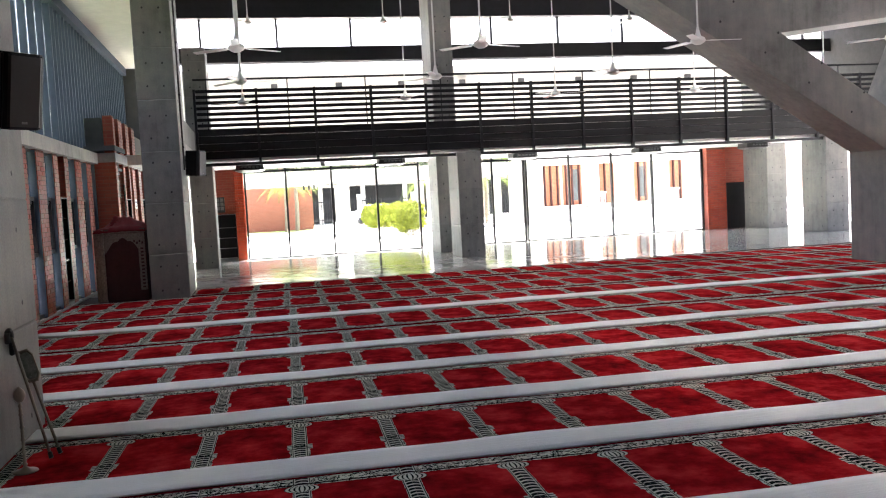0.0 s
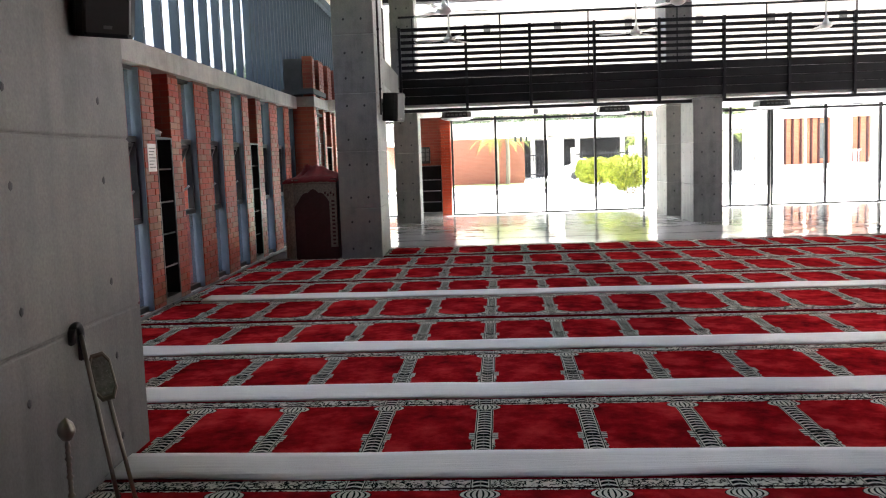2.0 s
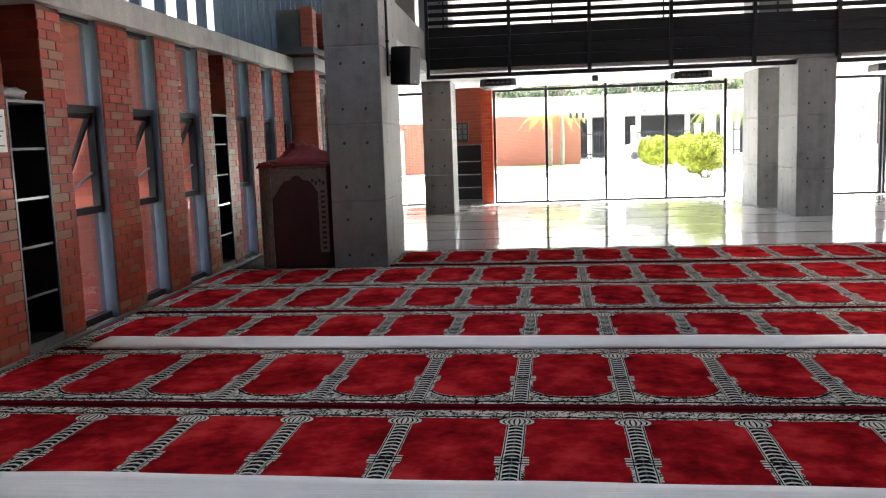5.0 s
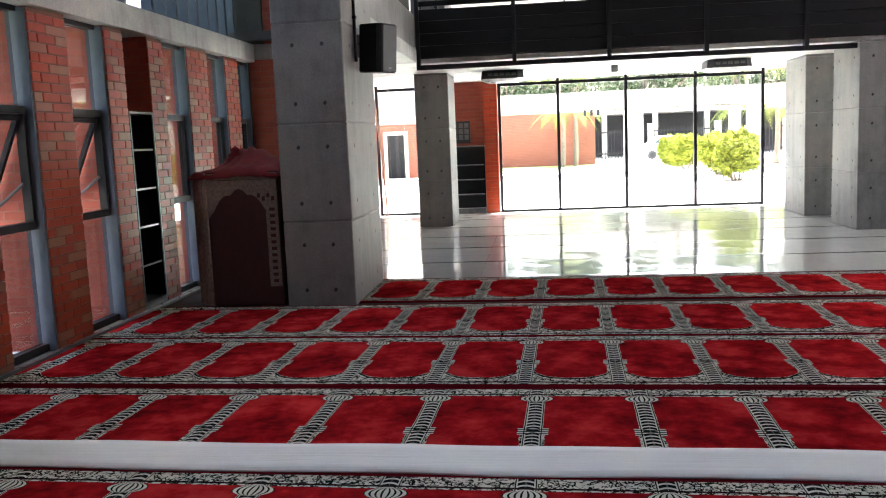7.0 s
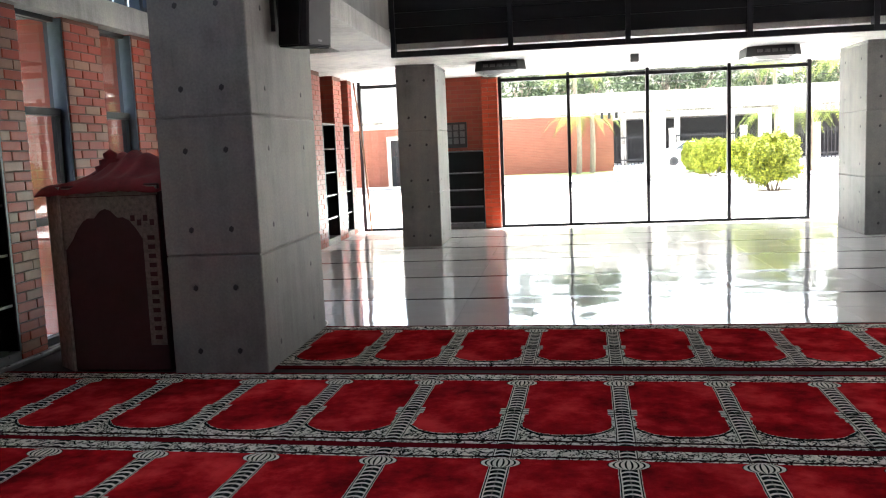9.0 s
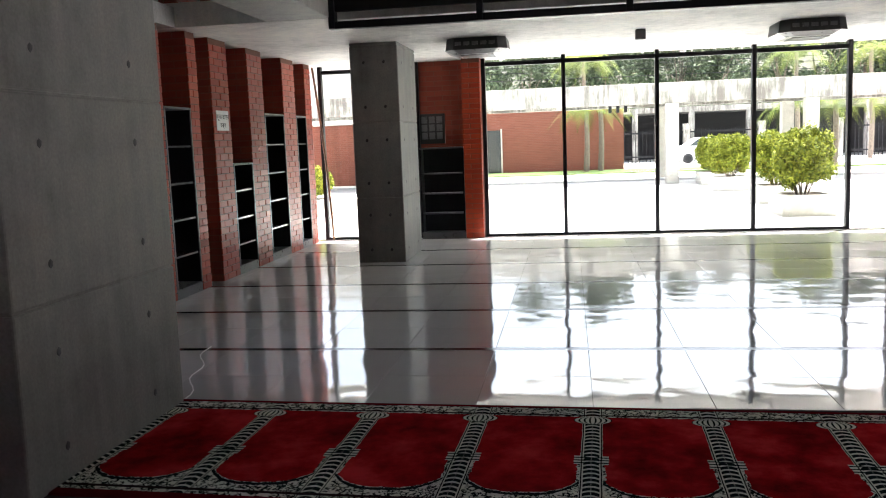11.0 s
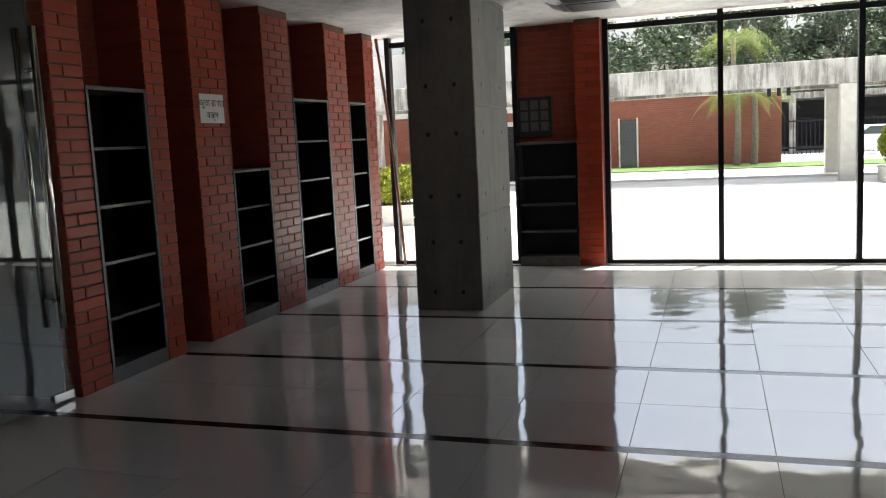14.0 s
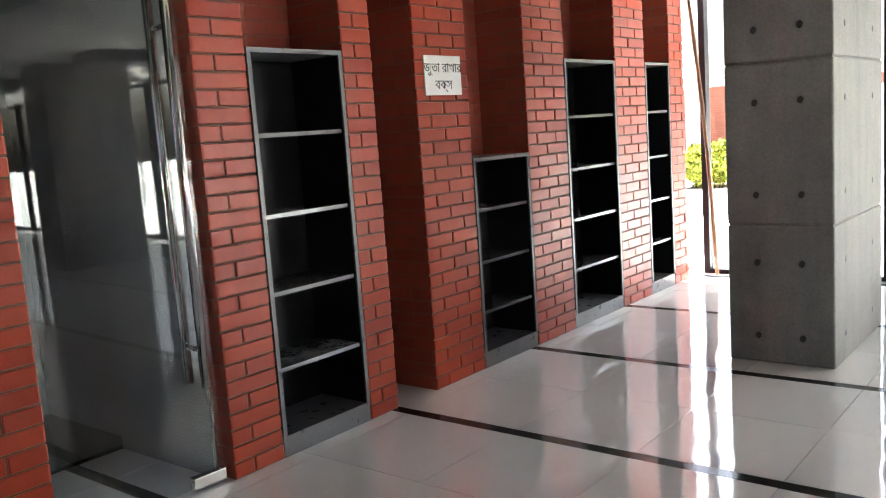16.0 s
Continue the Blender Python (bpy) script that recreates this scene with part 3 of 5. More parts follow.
def recess(face, y0, y1, z0, z1, depth=0.36):
    solid("wall_recess", boxes((face - depth - 0.1, face - depth - 0.002, y0, y1, z0, z1)), BRICK_Y, "dark recessed brick wall between piers", "wall")


def window(y0, y1, opened):
    """Three lights one above the other; the middle one is hung at its top and opens outwards."""
    g = WALL_X - 0.11
    w = thing("window_side", (g, (y0 + y1) / 2, 0), "narrow three-light window with black metal frames in the brick wall", "window", "side windows", "structure")
    t = 0.025
    for z in (0.05, 1.0, 1.87, 2.62):
        part("rail", boxes((g - 0.04, g + 0.04, y0 + 0.001, y1 - 0.001, z - 0.03, z + 0.03), bevel=0.004), STEEL, w)
    for a, b in ((0.08, 0.97), (1.03, 1.84), (1.90, 2.59)):
        for y in (y0 + t, y1 - t):
            if a == 1.03 or y < y0 + 0.1:
                part("stile", boxes((g - 0.035, g + 0.035, y - t + 0.001, y + t - 0.023, a, b)), STEEL, w)
        if opened and a == 1.03:
            continue
        p = part("pane", boxes((g - 0.004, g + 0.004, y0 + 0.05, y1 - 0.05, a, b)), GLASS_TINT, w)
    # blue-grey lining board on the far reveal
    part("lining", boxes((WALL_X - 0.16, WALL_X - 0.012, y1 - 0.02, y1 + 0.0035, 0.02, 2.62)), BLUEGREY, w)
    if opened:
        sash = part("sash", tilt_frame(g, y0 + 0.05, y1 - 0.05, 1.83, 1.05, -24), STEEL, w)
        pane = part("sash_pane", tilt_pane(g, y0 + 0.08, y1 - 0.08, 1.80, 1.08, -24), GLASS_TINT, w)
        for y in (y0 + 0.06, y1 - 0.06):
            part("stay", rod(bmesh.new(), (g - 0.01, y, 1.32), (g - 0.30, y, 1.10), 0.012), SHELF_EDGE, w)
    return w


def tilt(bm, g, top, deg):
    bmesh.ops.rotate(bm, cent=(g, 0, top), matrix=Matrix.Rotation(radians(-deg), 3, "Y"), verts=bm.verts[:])
    return bm


def tilt_frame(g, y0, y1, top, bottom, deg):
    return tilt(boxes((g - 0.02, g + 0.02, y0, y0 + 0.035, bottom, top), (g - 0.02, g + 0.02, y1 - 0.035, y1, bottom, top),
                      (g - 0.02, g + 0.02, y0, y1, bottom, bottom + 0.035), (g - 0.02, g + 0.02, y0, y1, top - 0.035, top)), g, top, deg)


def tilt_pane(g, y0, y1, top, bottom, deg):
    return tilt(boxes((g - 0.004, g + 0.004, y0, y1, bottom, top)), g, top, deg)


PIER_L = "glossy red brick pier between the side windows"
for s in (3.65, 7.70, 11.75, 15.80):
    last = s > 15
    rack(WALL_X, s, s + 0.5, 1.9, (0.45, 0.82, 1.18, 1.55), "tall black built-in book shelf between brick piers", 0.32)
    recess(WALL_X, s, s + 0.5, 1.9, 2.63, 0.32)
    spans = [(0.5, 0.83), (1.43, 2.0), (2.57, 3.1), (3.7, 4.05)]
    wins = [(0.83, 1.43), (2.0, 2.57), (3.1, 3.7)]
    if last:
        spans, wins = [(0.5, 0.83), (1.43, 2.0), (2.57, 3.02)], [(0.83, 1.43), (2.0, 2.57), (3.02, 3.45)]
    for a, b in spans:
        pier("brick_pier", WALL_X, s + a, s + b, 2.63, 0.45, PIER_L, 0.3)
    for a, b in wins:
        window(s + a, s + b, not last)
solid("sill_side", boxes((-3.90, -3.48, 3.6, 19.5, -0.02, 0.012)), CLOTH, "white stone sill strip along the window wall", "sill")
solid("skirting_side", boxes((-3.449, -3.40, 3.6, 19.2, 0, 0.035), bevel=0.006), SHELF_EDGE, "low timber edging along the wall", "trim")
solid("wall_ledge", boxes((-3.95, -3.38, -8, 19.297, LEDGE - 0.03, LEDGE + 0.2), bevel=0.006), CONC_SOFFIT, "pale concrete ledge above the side windows", "ledge")
solid("wall_side_rear", boxes((-3.9, -3.45, -8, 3.6, -0.02, LEDGE - 0.03)), BRICK_Y, "red brick wall behind the first bay", "wall")
fins = thing("window_fins", (-3.65, 8, LEDGE + 0.2), "tall side glazing with blue-grey vertical fins", "window", kind="structure")
y = 12.6 - 34 * 0.6
while y < 25.6:
    part("fin", boxes((-3.70, -3.59, y - 0.03, y + 0.03, LEDGE + 0.2, 5.4)), BLUEGREY, fins)
    y += 0.6 if y < 16.2 else 0.3
part("head", boxes((-3.9, -3.5, -8, 25.8, 5.4, 5.6)), BLUEGREY, fins)
# tinted pane added outside the fins to hold back sky light
part("pane", boxes((-3.915, -3.905, -8, 25.8, LEDGE + 0.2, 5.4)), GLASS_TINT, fins)
solid("ceiling_side", boxes((-4.2, -2.2, -8, 25.55, 5.6, 5.75)), CREAM, "cream plaster soffit over the side aisle", "ceiling")
solid("wall_side_top", boxes((-2.35, -2.2, -8, 25.55, 5.75, ROOF)), CREAM, "cream plaster wall above the aisle soffit", "wall")
solid("wall_door_ledge", boxes((-3.5, SHOE_X + 0.01, 19.30, 21.0, LEDGE, LEDGE + 0.2), bevel=0.006), CONC_SOFFIT, "pale concrete ledge over the entrance door", "ledge")
# dark sheet added to hide bright exterior where the fins should run on
solid("wall_gallery_end", boxes((-3.9, -2.2, 25.56, 25.79, 3.17, 5.599)), DIMWALL, "dark filler added to close a bright gap at the gallery's end", "wall")
# dark colour stands in for the shaded gaps between the piers
solid("wall_door_back", boxes((-3.9, -3.26, 19.32, 25.8, LEDGE + 0.2, 3.6)), DIMWALL, "dark backing imitating the shaded gaps behind the gallery's brick piers", "wall")

# ---- shoe-rack wall ----
SHOE_L = "glossy red brick pier between the shoe racks"
for a, b in ((19.30, 19.56), (20.35, 20.64), (21.23, 21.45), (21.78, 22.26), (22.87, 23.38), (24.13, 24.65), (25.12, 25.42)):
    pier("brick_pier", SHOE_X, a, b, SOFFIT, 0.42, SHOE_L, 0.0, "brick piers of the shoe racks")
for a, b in ((19.305, 19.56), (20.05, 20.6), (21.1, 21.6), (22.1, 22.6)):
    raised = pier("brick_pier", SHOE_X, a, b, 0.78, 0.2, "red brick pier of the gallery parapet", 0.0, "brick piers of the gallery")
    raised.location.z = LEDGE + 0.201
rack(SHOE_X, 20.64, 21.23, 1.89, (0.42, 0.78, 1.14, 1.51), "tall black five-tier shoe rack set between brick piers")
rack(SHOE_X, 22.26, 22.87, 1.29, (0.35, 0.66, 0.98), "low black shoe rack set between brick piers")
rack(SHOE_X, 23.38, 24.13, 1.90, (0.42, 0.78, 1.14, 1.51), "tall black five-tier shoe rack set between brick piers")
rack(SHOE_X, 24.65, 25.12, 1.90, (0.42, 0.78, 1.14, 1.51), "narrow tall black shoe rack set between brick piers")
for a, b, z in ((20.64, 21.23, 1.89), (21.45, 21.78, 0.0), (22.26, 22.87, 1.29), (23.38, 24.13, 1.9), (24.65, 25.12, 1.9)):
    recess(SHOE_X, a, b, z, SOFFIT)
solid("wall_shoe_back", boxes((-3.9, -3.51, 20.4, 25.42, 0, SOFFIT)), BRICK_Y, "red brick wall behind the shoe racks", "wall")

# end block with the far shelf
solid("wall_end_block", boxes((-1.46, -0.785, 25.80, 26.0, 0, SOFFIT)), BRICK_X, "red brick wall behind the far shelf", "wall")

# ---- white board tiles: polished floor ----
def tiles():
    floor = thing("floor_tiles", (2, 21, 0), "polished light-grey porcelain tiles with black inlay strips", "floor", kind="structure")
    unit = unit_block("tile", TILE, 0.002)
    near, far = [], []
    for k in range(-1, 7):
        y0 = 17.36 + (18.705 - 1.38 - 17.36) + 1.38 * k
        for h in range(2):
            a, b = y0 + h * 0.655, y0 + (h + 1) * 0.655
            a, b = max(a, 17.37), min(b, 25.72)
            if b - a < 0.05:
                continue
            for i in range(-7, 30):
                x0 = 0.25 + 0.637 * i
                x1 = min(x0 + 0.637, RIGHT)
                x0 = max(x0, -3.9)
                row = (((x0 + x1) / 2, (a + b) / 2, -0.01), (x1 - x0 - 0.0035, b - a - 0.0035, 0.02))
                (near if x1 < 8.2 else far).append(row)
        if y0 + 1.31 < 25.7:
            part("inlay", boxes((-3.9, RIGHT, y0 + 1.311, y0 + 1.379, -0.02, -0.0005)), INLAY, floor)
    pieces("tile", unit, floor, near[:300])
    for ob in floor.children:            # hand-laid: hardly any two lie in one plane
        if ob.name.startswith("tile"):
            ob.rotation_euler = (random.gauss(0, 0.0012), random.gauss(0, 0.0012), 0)
    bm = bmesh.new()
    for (x, y, z), (a, b, c) in near[300:] + far:
        box(bm, x - a / 2, x + a / 2, y - b / 2, y + b / 2, -0.02, 0.0)
    tagged(part("tile_field", bm, TILE, floor), kind="stuff")


tiles()

# ---- carpets ----
turn = pose(0.2, RUG_END, 0, 0, 0, RUG_TURN)
for k in range(18):
    # the front runners are woven a little narrower than those behind
    narrow, shift, back = ((0.962, 0.11, 0.0), (0.962, 0.11, -0.09), (0.962, 0.11, -0.03), (0.987, 0.2, -0.02))[k] if k < 4 else (1.0, 0.2, 0.0)
    x0 = (-1.80 if k == 0 else -3.72) / narrow
    bm = bmesh.new()
    nx = int((24 - x0) / 0.3)
    bmesh.ops.create_grid(bm, x_segments=nx, y_segments=4, size=0.5)
    for v in bm.verts:
        v.co.x, v.co.y = x0 + (v.co.x + 0.5) * (18.7 - x0), (v.co.y + 0.5) * 1.335
        v.co.z = 0.012 + 0.004 * noise.noise((v.co.x * 0.8, v.co.y * 2 + k * 5, 0))
    rim = [e for e in bm.edges if e.is_boundary]
    ret = bmesh.ops.extrude_edge_only(bm, edges=rim)
    for v in [g for g in ret["geom"] if isinstance(g, bmesh.types.BMVert)]:
        v.co.z = 0.0
    bmesh.ops.recalc_face_normals(bm, faces=bm.faces[:])
    rug = solid("prayer_rug", bm, RUG, "red prayer runner with cream ladder columns and leafy borders", "carpet", "", "prayer runners")
    rug.matrix_world = turn @ pose(shift, -PITCH * (k + 1) + back, 0) @ Matrix.Diagonal((narrow, 1, 1, 1))


def strip(y, x0, label="white cotton strip laid across the carpet rows"):
    bm = bmesh.new()
    bmesh.ops.create_grid(bm, x_segments=150, y_segments=5, size=0.5)
    for v in bm.verts:
        e = v.co.y
        v.co.x, v.co.y = x0 + (v.co.x + 0.5) * (18 - x0), (v.co.y + 0.5) * 0.35 + 0.03 * noise.noise((v.co.x * 25, y, 3))
        v.co.z = 0.024 + 0.008 * noise.noise((v.co.x * 1.5, v.co.y * 6, y)) - 0.006 * abs(2 * e)
    ob = solid("white_strip", bm, CLOTH, label, "cloth", "", "white strips", True)
    ob.matrix_world = turn @ pose(0, y - RUG_END - 0.04, 0)
    mod = ob.modifiers.new("thickness", "SOLIDIFY")
    mod.thickness, mod.offset = 0.012, 0.0
    return ob


for y, x0 in ((11.92, -3.15), (9.18, -3.4), (7.81, -3.4), (6.44, -1.78), (5.07, -1.75), (3.7, -1.7)):
    strip(y, x0)

# ---- entrance door ----
door = thing("door_1", (-3.12, 19.575, 0), "frameless glass door with long steel pull bars", "door", kind="structure")
leaf = part("leaf", boxes((-3.126, -3.114, 19.575, 20.335, 0.015, 2.5), bevel=0.002), GLASS, door)
leaf.visible_shadow = False
part("patch_fitting", boxes((-3.14, -3.10, 20.17, 20.335, 0.012, 0.065), bevel=0.004), CHROME, door)
part("patch_fitting", boxes((-3.14, -3.10, 19.575, 19.74, 0.012, 0.065), bevel=0.004), CHROME, door)
for x, s in ((-3.055, 1), (-3.185, -1)):
    bm = rod(bmesh.new(), (x, 20.25, 0.46), (x, 20.25, 2.2), 0.021, n=16)
    for z in (0.62, 1.96):
        rod(bm, (x, 20.25, z), (-3.12 + 0.007 * s, 20.25, z), 0.012, n=12)
    part("pull_bar", bm, POLISHED, door, smooth=True)
part("head_rail", boxes((-3.15, -3.09, 19.565, 20.345, 2.5, 2.56)), STEEL, door)
part("fanlight", boxes((-3.126, -3.114, 19.575, 20.335, 2.56, SOFFIT)), GLASS, door)
door.rotation_euler.z = radians(-2.0)
# lobby surfaces are coloured near-black to imitate its dimness
solid("wall_lobby", boxes((-5.0, -4.85, 19.25, 20.42, -0.1, 2.9), (-5.0, -3.9, 19.1, 19.25, -0.1, 2.9), (-5.0, -3.9, 20.42, 20.55, -0.1, 2.9)), DIMWALL, "lobby wall coloured dark to imitate shade behind the glass door", "wall")
# panel added over the brick side so the glass backs onto shade
solid("wall_lobby_jamb", boxes((-3.9, -3.145, 20.322, 20.337, 0.0, 2.9)), DIMWALL, "added dark panel imitating shade behind the glass door", "wall")
solid("ceiling_lobby", boxes((-5.0, -3.0, 19.1, 20.55, 2.9, 3.0)), DIMWALL, "lobby ceiling coloured dark to imitate shade", "ceiling")
solid("floor_lobby", boxes((-4.85, -3.951, 19.25, 20.42, -0.1, 0.0)), INLAY, "lobby floor coloured dark to imitate shade", "floor")

# ---- sign ----
def lettering(text, size, parent, m, material, name="lettering"):
    cu = bpy.data.curves.new(name, "FONT")
    cu.body, cu.size, cu.align_x, cu.align_y, cu.extrude = text, size, "CENTER", "CENTER", 0.0006
    tmp = bpy.data.objects.new(name, cu)
    scene.collection.objects.link(tmp)
    bpy.context.view_layer.update()
    me = bpy.data.meshes.new_from_object(tmp.evaluated_get(bpy.context.evaluated_depsgraph_get()))
    bpy.data.objects.remove(tmp)
    me.transform(m)
    me.materials.clear()
    me.materials.append(material)
    return under(new(name, me), parent)


sign = thing("notice_sign", (SHOE_X, 22.02, 1.67), "white paper notice with black lettering taped to brick", "sign")
part("sheet", boxes((SHOE_X + 0.002, SHOE_X + 0.008, 21.855, 22.185, 1.665, 1.885), bevel=0.002), WHITEPL, sign)
face = Matrix.Translation((SHOE_X + 0.0095, 22.02, 0)) @ Matrix(((0, 0, 1, 0), (1, 0, 0, 0), (0, 1, 0, 0), (0, 0, 0, 1)))
lettering("জুতা রাখার", 0.074, sign, face @ Matrix.Translation((0, 1.815, 0)), BLACKPL)
lettering("বক্স", 0.074, sign, face @ Matrix.Translation((0, 1.722, 0)), BLACKPL)
notice = thing("notice_sheet", (WALL_X, 11.6, 1.55), "white printed sheet in a plastic sleeve on a brick pier", "sign")
part("sheet", boxes((WALL_X + 0.002, WALL_X + 0.007, 11.47, 11.71, 1.52, 1.82)), WHITEPL, notice)
for i in range(7):
    part("text_bar", boxes((WALL_X + 0.0075, WALL_X + 0.0085, 11.50, 11.68 - 0.03 * (i % 3), 1.765 - i * 0.034, 1.775 - i * 0.034)), SHELF_EDGE, notice)

box_w = thing("switch_box", (SHOE_X - 0.33, 22.42, 1.42), "small black switch box on the recessed brick", "switch")
part("case", boxes((SHOE_X - 0.358, SHOE_X - 0.27, 22.34, 22.52, 1.42, 1.60), bevel=0.008), BLACKPL, box_w)
part("label_strip", boxes((SHOE_X - 0.2695, SHOE_X - 0.266, 22.38, 22.48, 1.55, 1.565)), WHITEPL, box_w)

# ---- far shelf between column and glass wall ----
far = thing("shelf_unit", (-1.12, 25.6, 0), "low black shelf unit against the red brick end wall", "shelf", "recessed shelf units")
for x in (-1.455, -0.81):
    part("side", boxes((x, x + 0.022, 25.58, 25.795, 0.1, 1.35)), LAMINATE, far)
part("back", boxes((-1.43, -0.812, 25.78, 25.795, 0.1, 1.35)), LAMINATE, far)
part("plinth", boxes((-1.455, -0.79, 25.585, 25.795, 0, 0.099)), SHELF_EDGE, far)
for z in (0.39, 0.69, 0.99):
    part("shelf", boxes((-1.432, -0.811, 25.585, 25.779, z - 0.02, z)), SHELF_EDGE, far)
part("top", boxes((-1.456, -0.787, 25.576, 25.796, 1.351, 1.375)), SHELF_EDGE, far)
grille = thing("wall_panel", (-1.27, 25.78, 1.43), "black-framed meter panel with nine small panes", "panel")
part("frame", boxes((-1.46, -1.08, 25.74, 25.798, 1.43, 1.88), bevel=0.006), BLACKPL, grille)
for i in range(3):
    for j in range(3):
        part("pane", boxes((-1.43 + i * 0.115, -1.345 + i * 0.115, 25.733, 25.739, 1.50 + j * 0.12, 1.60 + j * 0.12), bevel=0.002), SHELF_EDGE, grille)


def pier_y(x0, x1, front, back, label, pale=0.1):
    p = thing("brick_pier", ((x0 + x1) / 2, (front + back) / 2, 0), label, "brick pier", "brick piers of the end wall", "structure")
    part("core", boxes((x0 + 0.004, x1 - 0.004, front + 0.012, back, 0, SOFFIT)), BRICK_Y, p)
    part("bed", boxes((x0 + 0.006, x1 - 0.006, front + 0.007, front + 0.0121, 0, SOFFIT)), MORTAR, p)
    rows = []
    for k in range(35):
        cuts, x = [x0], x0 + (0.235 if k % 2 else 0.115)
        while x < x1 - 0.06:
            cuts.append(x)
            x += 0.24
        cuts.append(x1)
        for a, b in zip(cuts, cuts[1:]):
            rows.append((((a + b) / 2, front + 0.05 + random.uniform(-0.003, 0.002), 0.037 + k * 0.0742), (b - a - 0.009, 0.1, 0.0655)))
    pieces("brick", UNIT, p, rows)


pier_y(-0.785, -0.505, 25.56, 25.85, "red brick pier at the edge of the glass wall")
pier_y(14.22, 14.9, 25.5, 25.9, "red brick pier at the far end of the glass wall")
solid("wall_end_shelf_far", boxes((14.905, 15.84, 25.5, 25.9, 0, 1.5)), LAMINATE, "black shelf end against the far column", "shelf")
solid("wall_end_brick_far", boxes((14.905, 15.84, 25.6, 25.9, 1.5, SOFFIT)), BRICK_X, "red brick wall above the far shelf", "wall")

# ---- leaning pole ----
cu = bmesh.new()
rings = []
for i in range(15):
    f = i / 14
    c = Vector((-3.02 + 0.17 * f + 0.03 * math.sin(3.1 * f), 25.47 + 0.12 * f, 2.62 * (1 - f) + 0.012))
    r = 0.018 + (0.004 if i % 3 == 0 else 0)
    rings.append([cu.verts.new((c.x + r * math.cos(k * math.pi / 4), c.y + r * math.sin(k * math.pi / 4), c.z)) for k in range(8)])
for p, q in zip(rings, rings[1:]):
    for k in range(8):
        cu.faces.new((q[k], q[(k + 1) % 8], p[(k + 1) % 8], p[k]))
cu.faces.new(rings[0]), cu.faces.new(rings[-1][::-1])
BAMBOO = plain("brown bamboo", (0.24, 0.12, 0.06), 0.5, var=0.2)
solid("bamboo_pole", cu, BAMBOO, "thin brown bamboo pole leaning at the wall's end", "pole", "thing", smooth=True)

# ---- pulpit ----
CREAMRUG = plain("cream woven border", (0.17, 0.135, 0.115), 0.95, var=0.3, scale=30, grain=160)


PALERUG = plain("pale woven border", (0.26, 0.22, 0.19), 0.95, var=0.3, scale=25, grain=140)


def pulpit():
    p = thing("pulpit", (-2.58, 16.45, 0), "tall pulpit draped with a maroon arched prayer rug", "pulpit")
    part("body", boxes((-2.84, -2.16, 16.04, 16.95, 0.0, 1.27), bevel=0.02), MAROON, p)
    rug = part("front_drape", boxes((-2.85, -2.15, 16.005, 16.038, 0.02, 1.30), bevel=0.012), MAROON, p, "maroon prayer rug hung over the front")
    # arch border of the hung rug
    arch = []
    for i in range(13):
        f = i / 12
        arch.append((-2.79 + 0.51 * f, 0.93 + 0.17 * math.sin(math.pi * f) + 0.04 * abs(math.sin(3 * math.pi * f))))
    part("border_arch", prism(bmesh.new(), [(-2.845, 1.22), (-2.845, 0.86)] + arch + [(-2.28, 0.2), (-2.165, 0.2), (-2.165, 1.22)], "y", 15.999, 16.0045), CREAMRUG, rug)
    part("border_band", boxes((-2.845, -2.155, 15.999, 16.0045, 1.225, 1.285)), CREAMRUG, rug)
    for k in range(12):
        part("motif", boxes((-2.245, -2.195, 15.995, 15.9985, 0.24 + k * 0.062, 0.27 + k * 0.062), bevel=0.001), MAROON, rug)
    for k in range(5):
        part("motif", boxes((-2.40 + 0.045 * k, -2.37 + 0.045 * k, 15.995, 15.9985, 1.02 + 0.03 * (k % 2), 1.06 + 0.03 * (k % 2)), bevel=0.001), MAROON, rug)
    part("side_drape", prism(bmesh.new(), [(-3.04, 16.14), (-2.852, 15.99), (-2.852, 16.05), (-3.0, 16.22)], "z", 0.02, 1.295), PALERUG, p, "pale patterned rug edge folded round the side")
    bm = bmesh.new()
    bmesh.ops.create_grid(bm, x_segments=26, y_segments=26, size=0.5)
    for v in bm.verts:
        x, y = v.co.x, v.co.y
        h = 0.17 * math.exp(-((x - 0.12) ** 2 + y * y) * 9) + 0.09 * math.exp(-((x + 0.1) ** 2 + (y - 0.1) ** 2) * 22)
        fold = 0.02 * math.sin(x * 38 + 4 * noise.noise((x * 3, y * 3, 0))) * (1 - 1.6 * max(abs(x), abs(y)))
        edge = -0.06 * max(0, (max(abs(x), abs(y)) - 0.44) / 0.06)
        v.co = Vector((-2.58 + x * 0.88, 16.47 + y * 1.0, 1.305 + h + fold + edge))
    cloth = part("top_cloth", bm, REDCLOTH, p, "crumpled crimson cloth heaped on top", True)
    mod = cloth.modifiers.new("thickness", "SOLIDIFY")
    mod.thickness = 0.015
    part("finial", lathe(bmesh.new(), -2.68, 16.40, [(0.14, 1.33), (0.14, 1.37), (0.105, 1.38), (0.11, 1.42), (0.078, 1.43), (0.08, 1.465), (0.045, 1.475), (0.05, 1.51), (0.02, 1.53), (0.001, 1.545)]), REDCLOTH, p, "stepped crimson cap", True)
    return p


pulpit()

# ---- bundle on a book shelf ----
bm = bmesh.new()
bmesh.ops.create_icosphere(bm, subdivisions=3, radius=1.0)
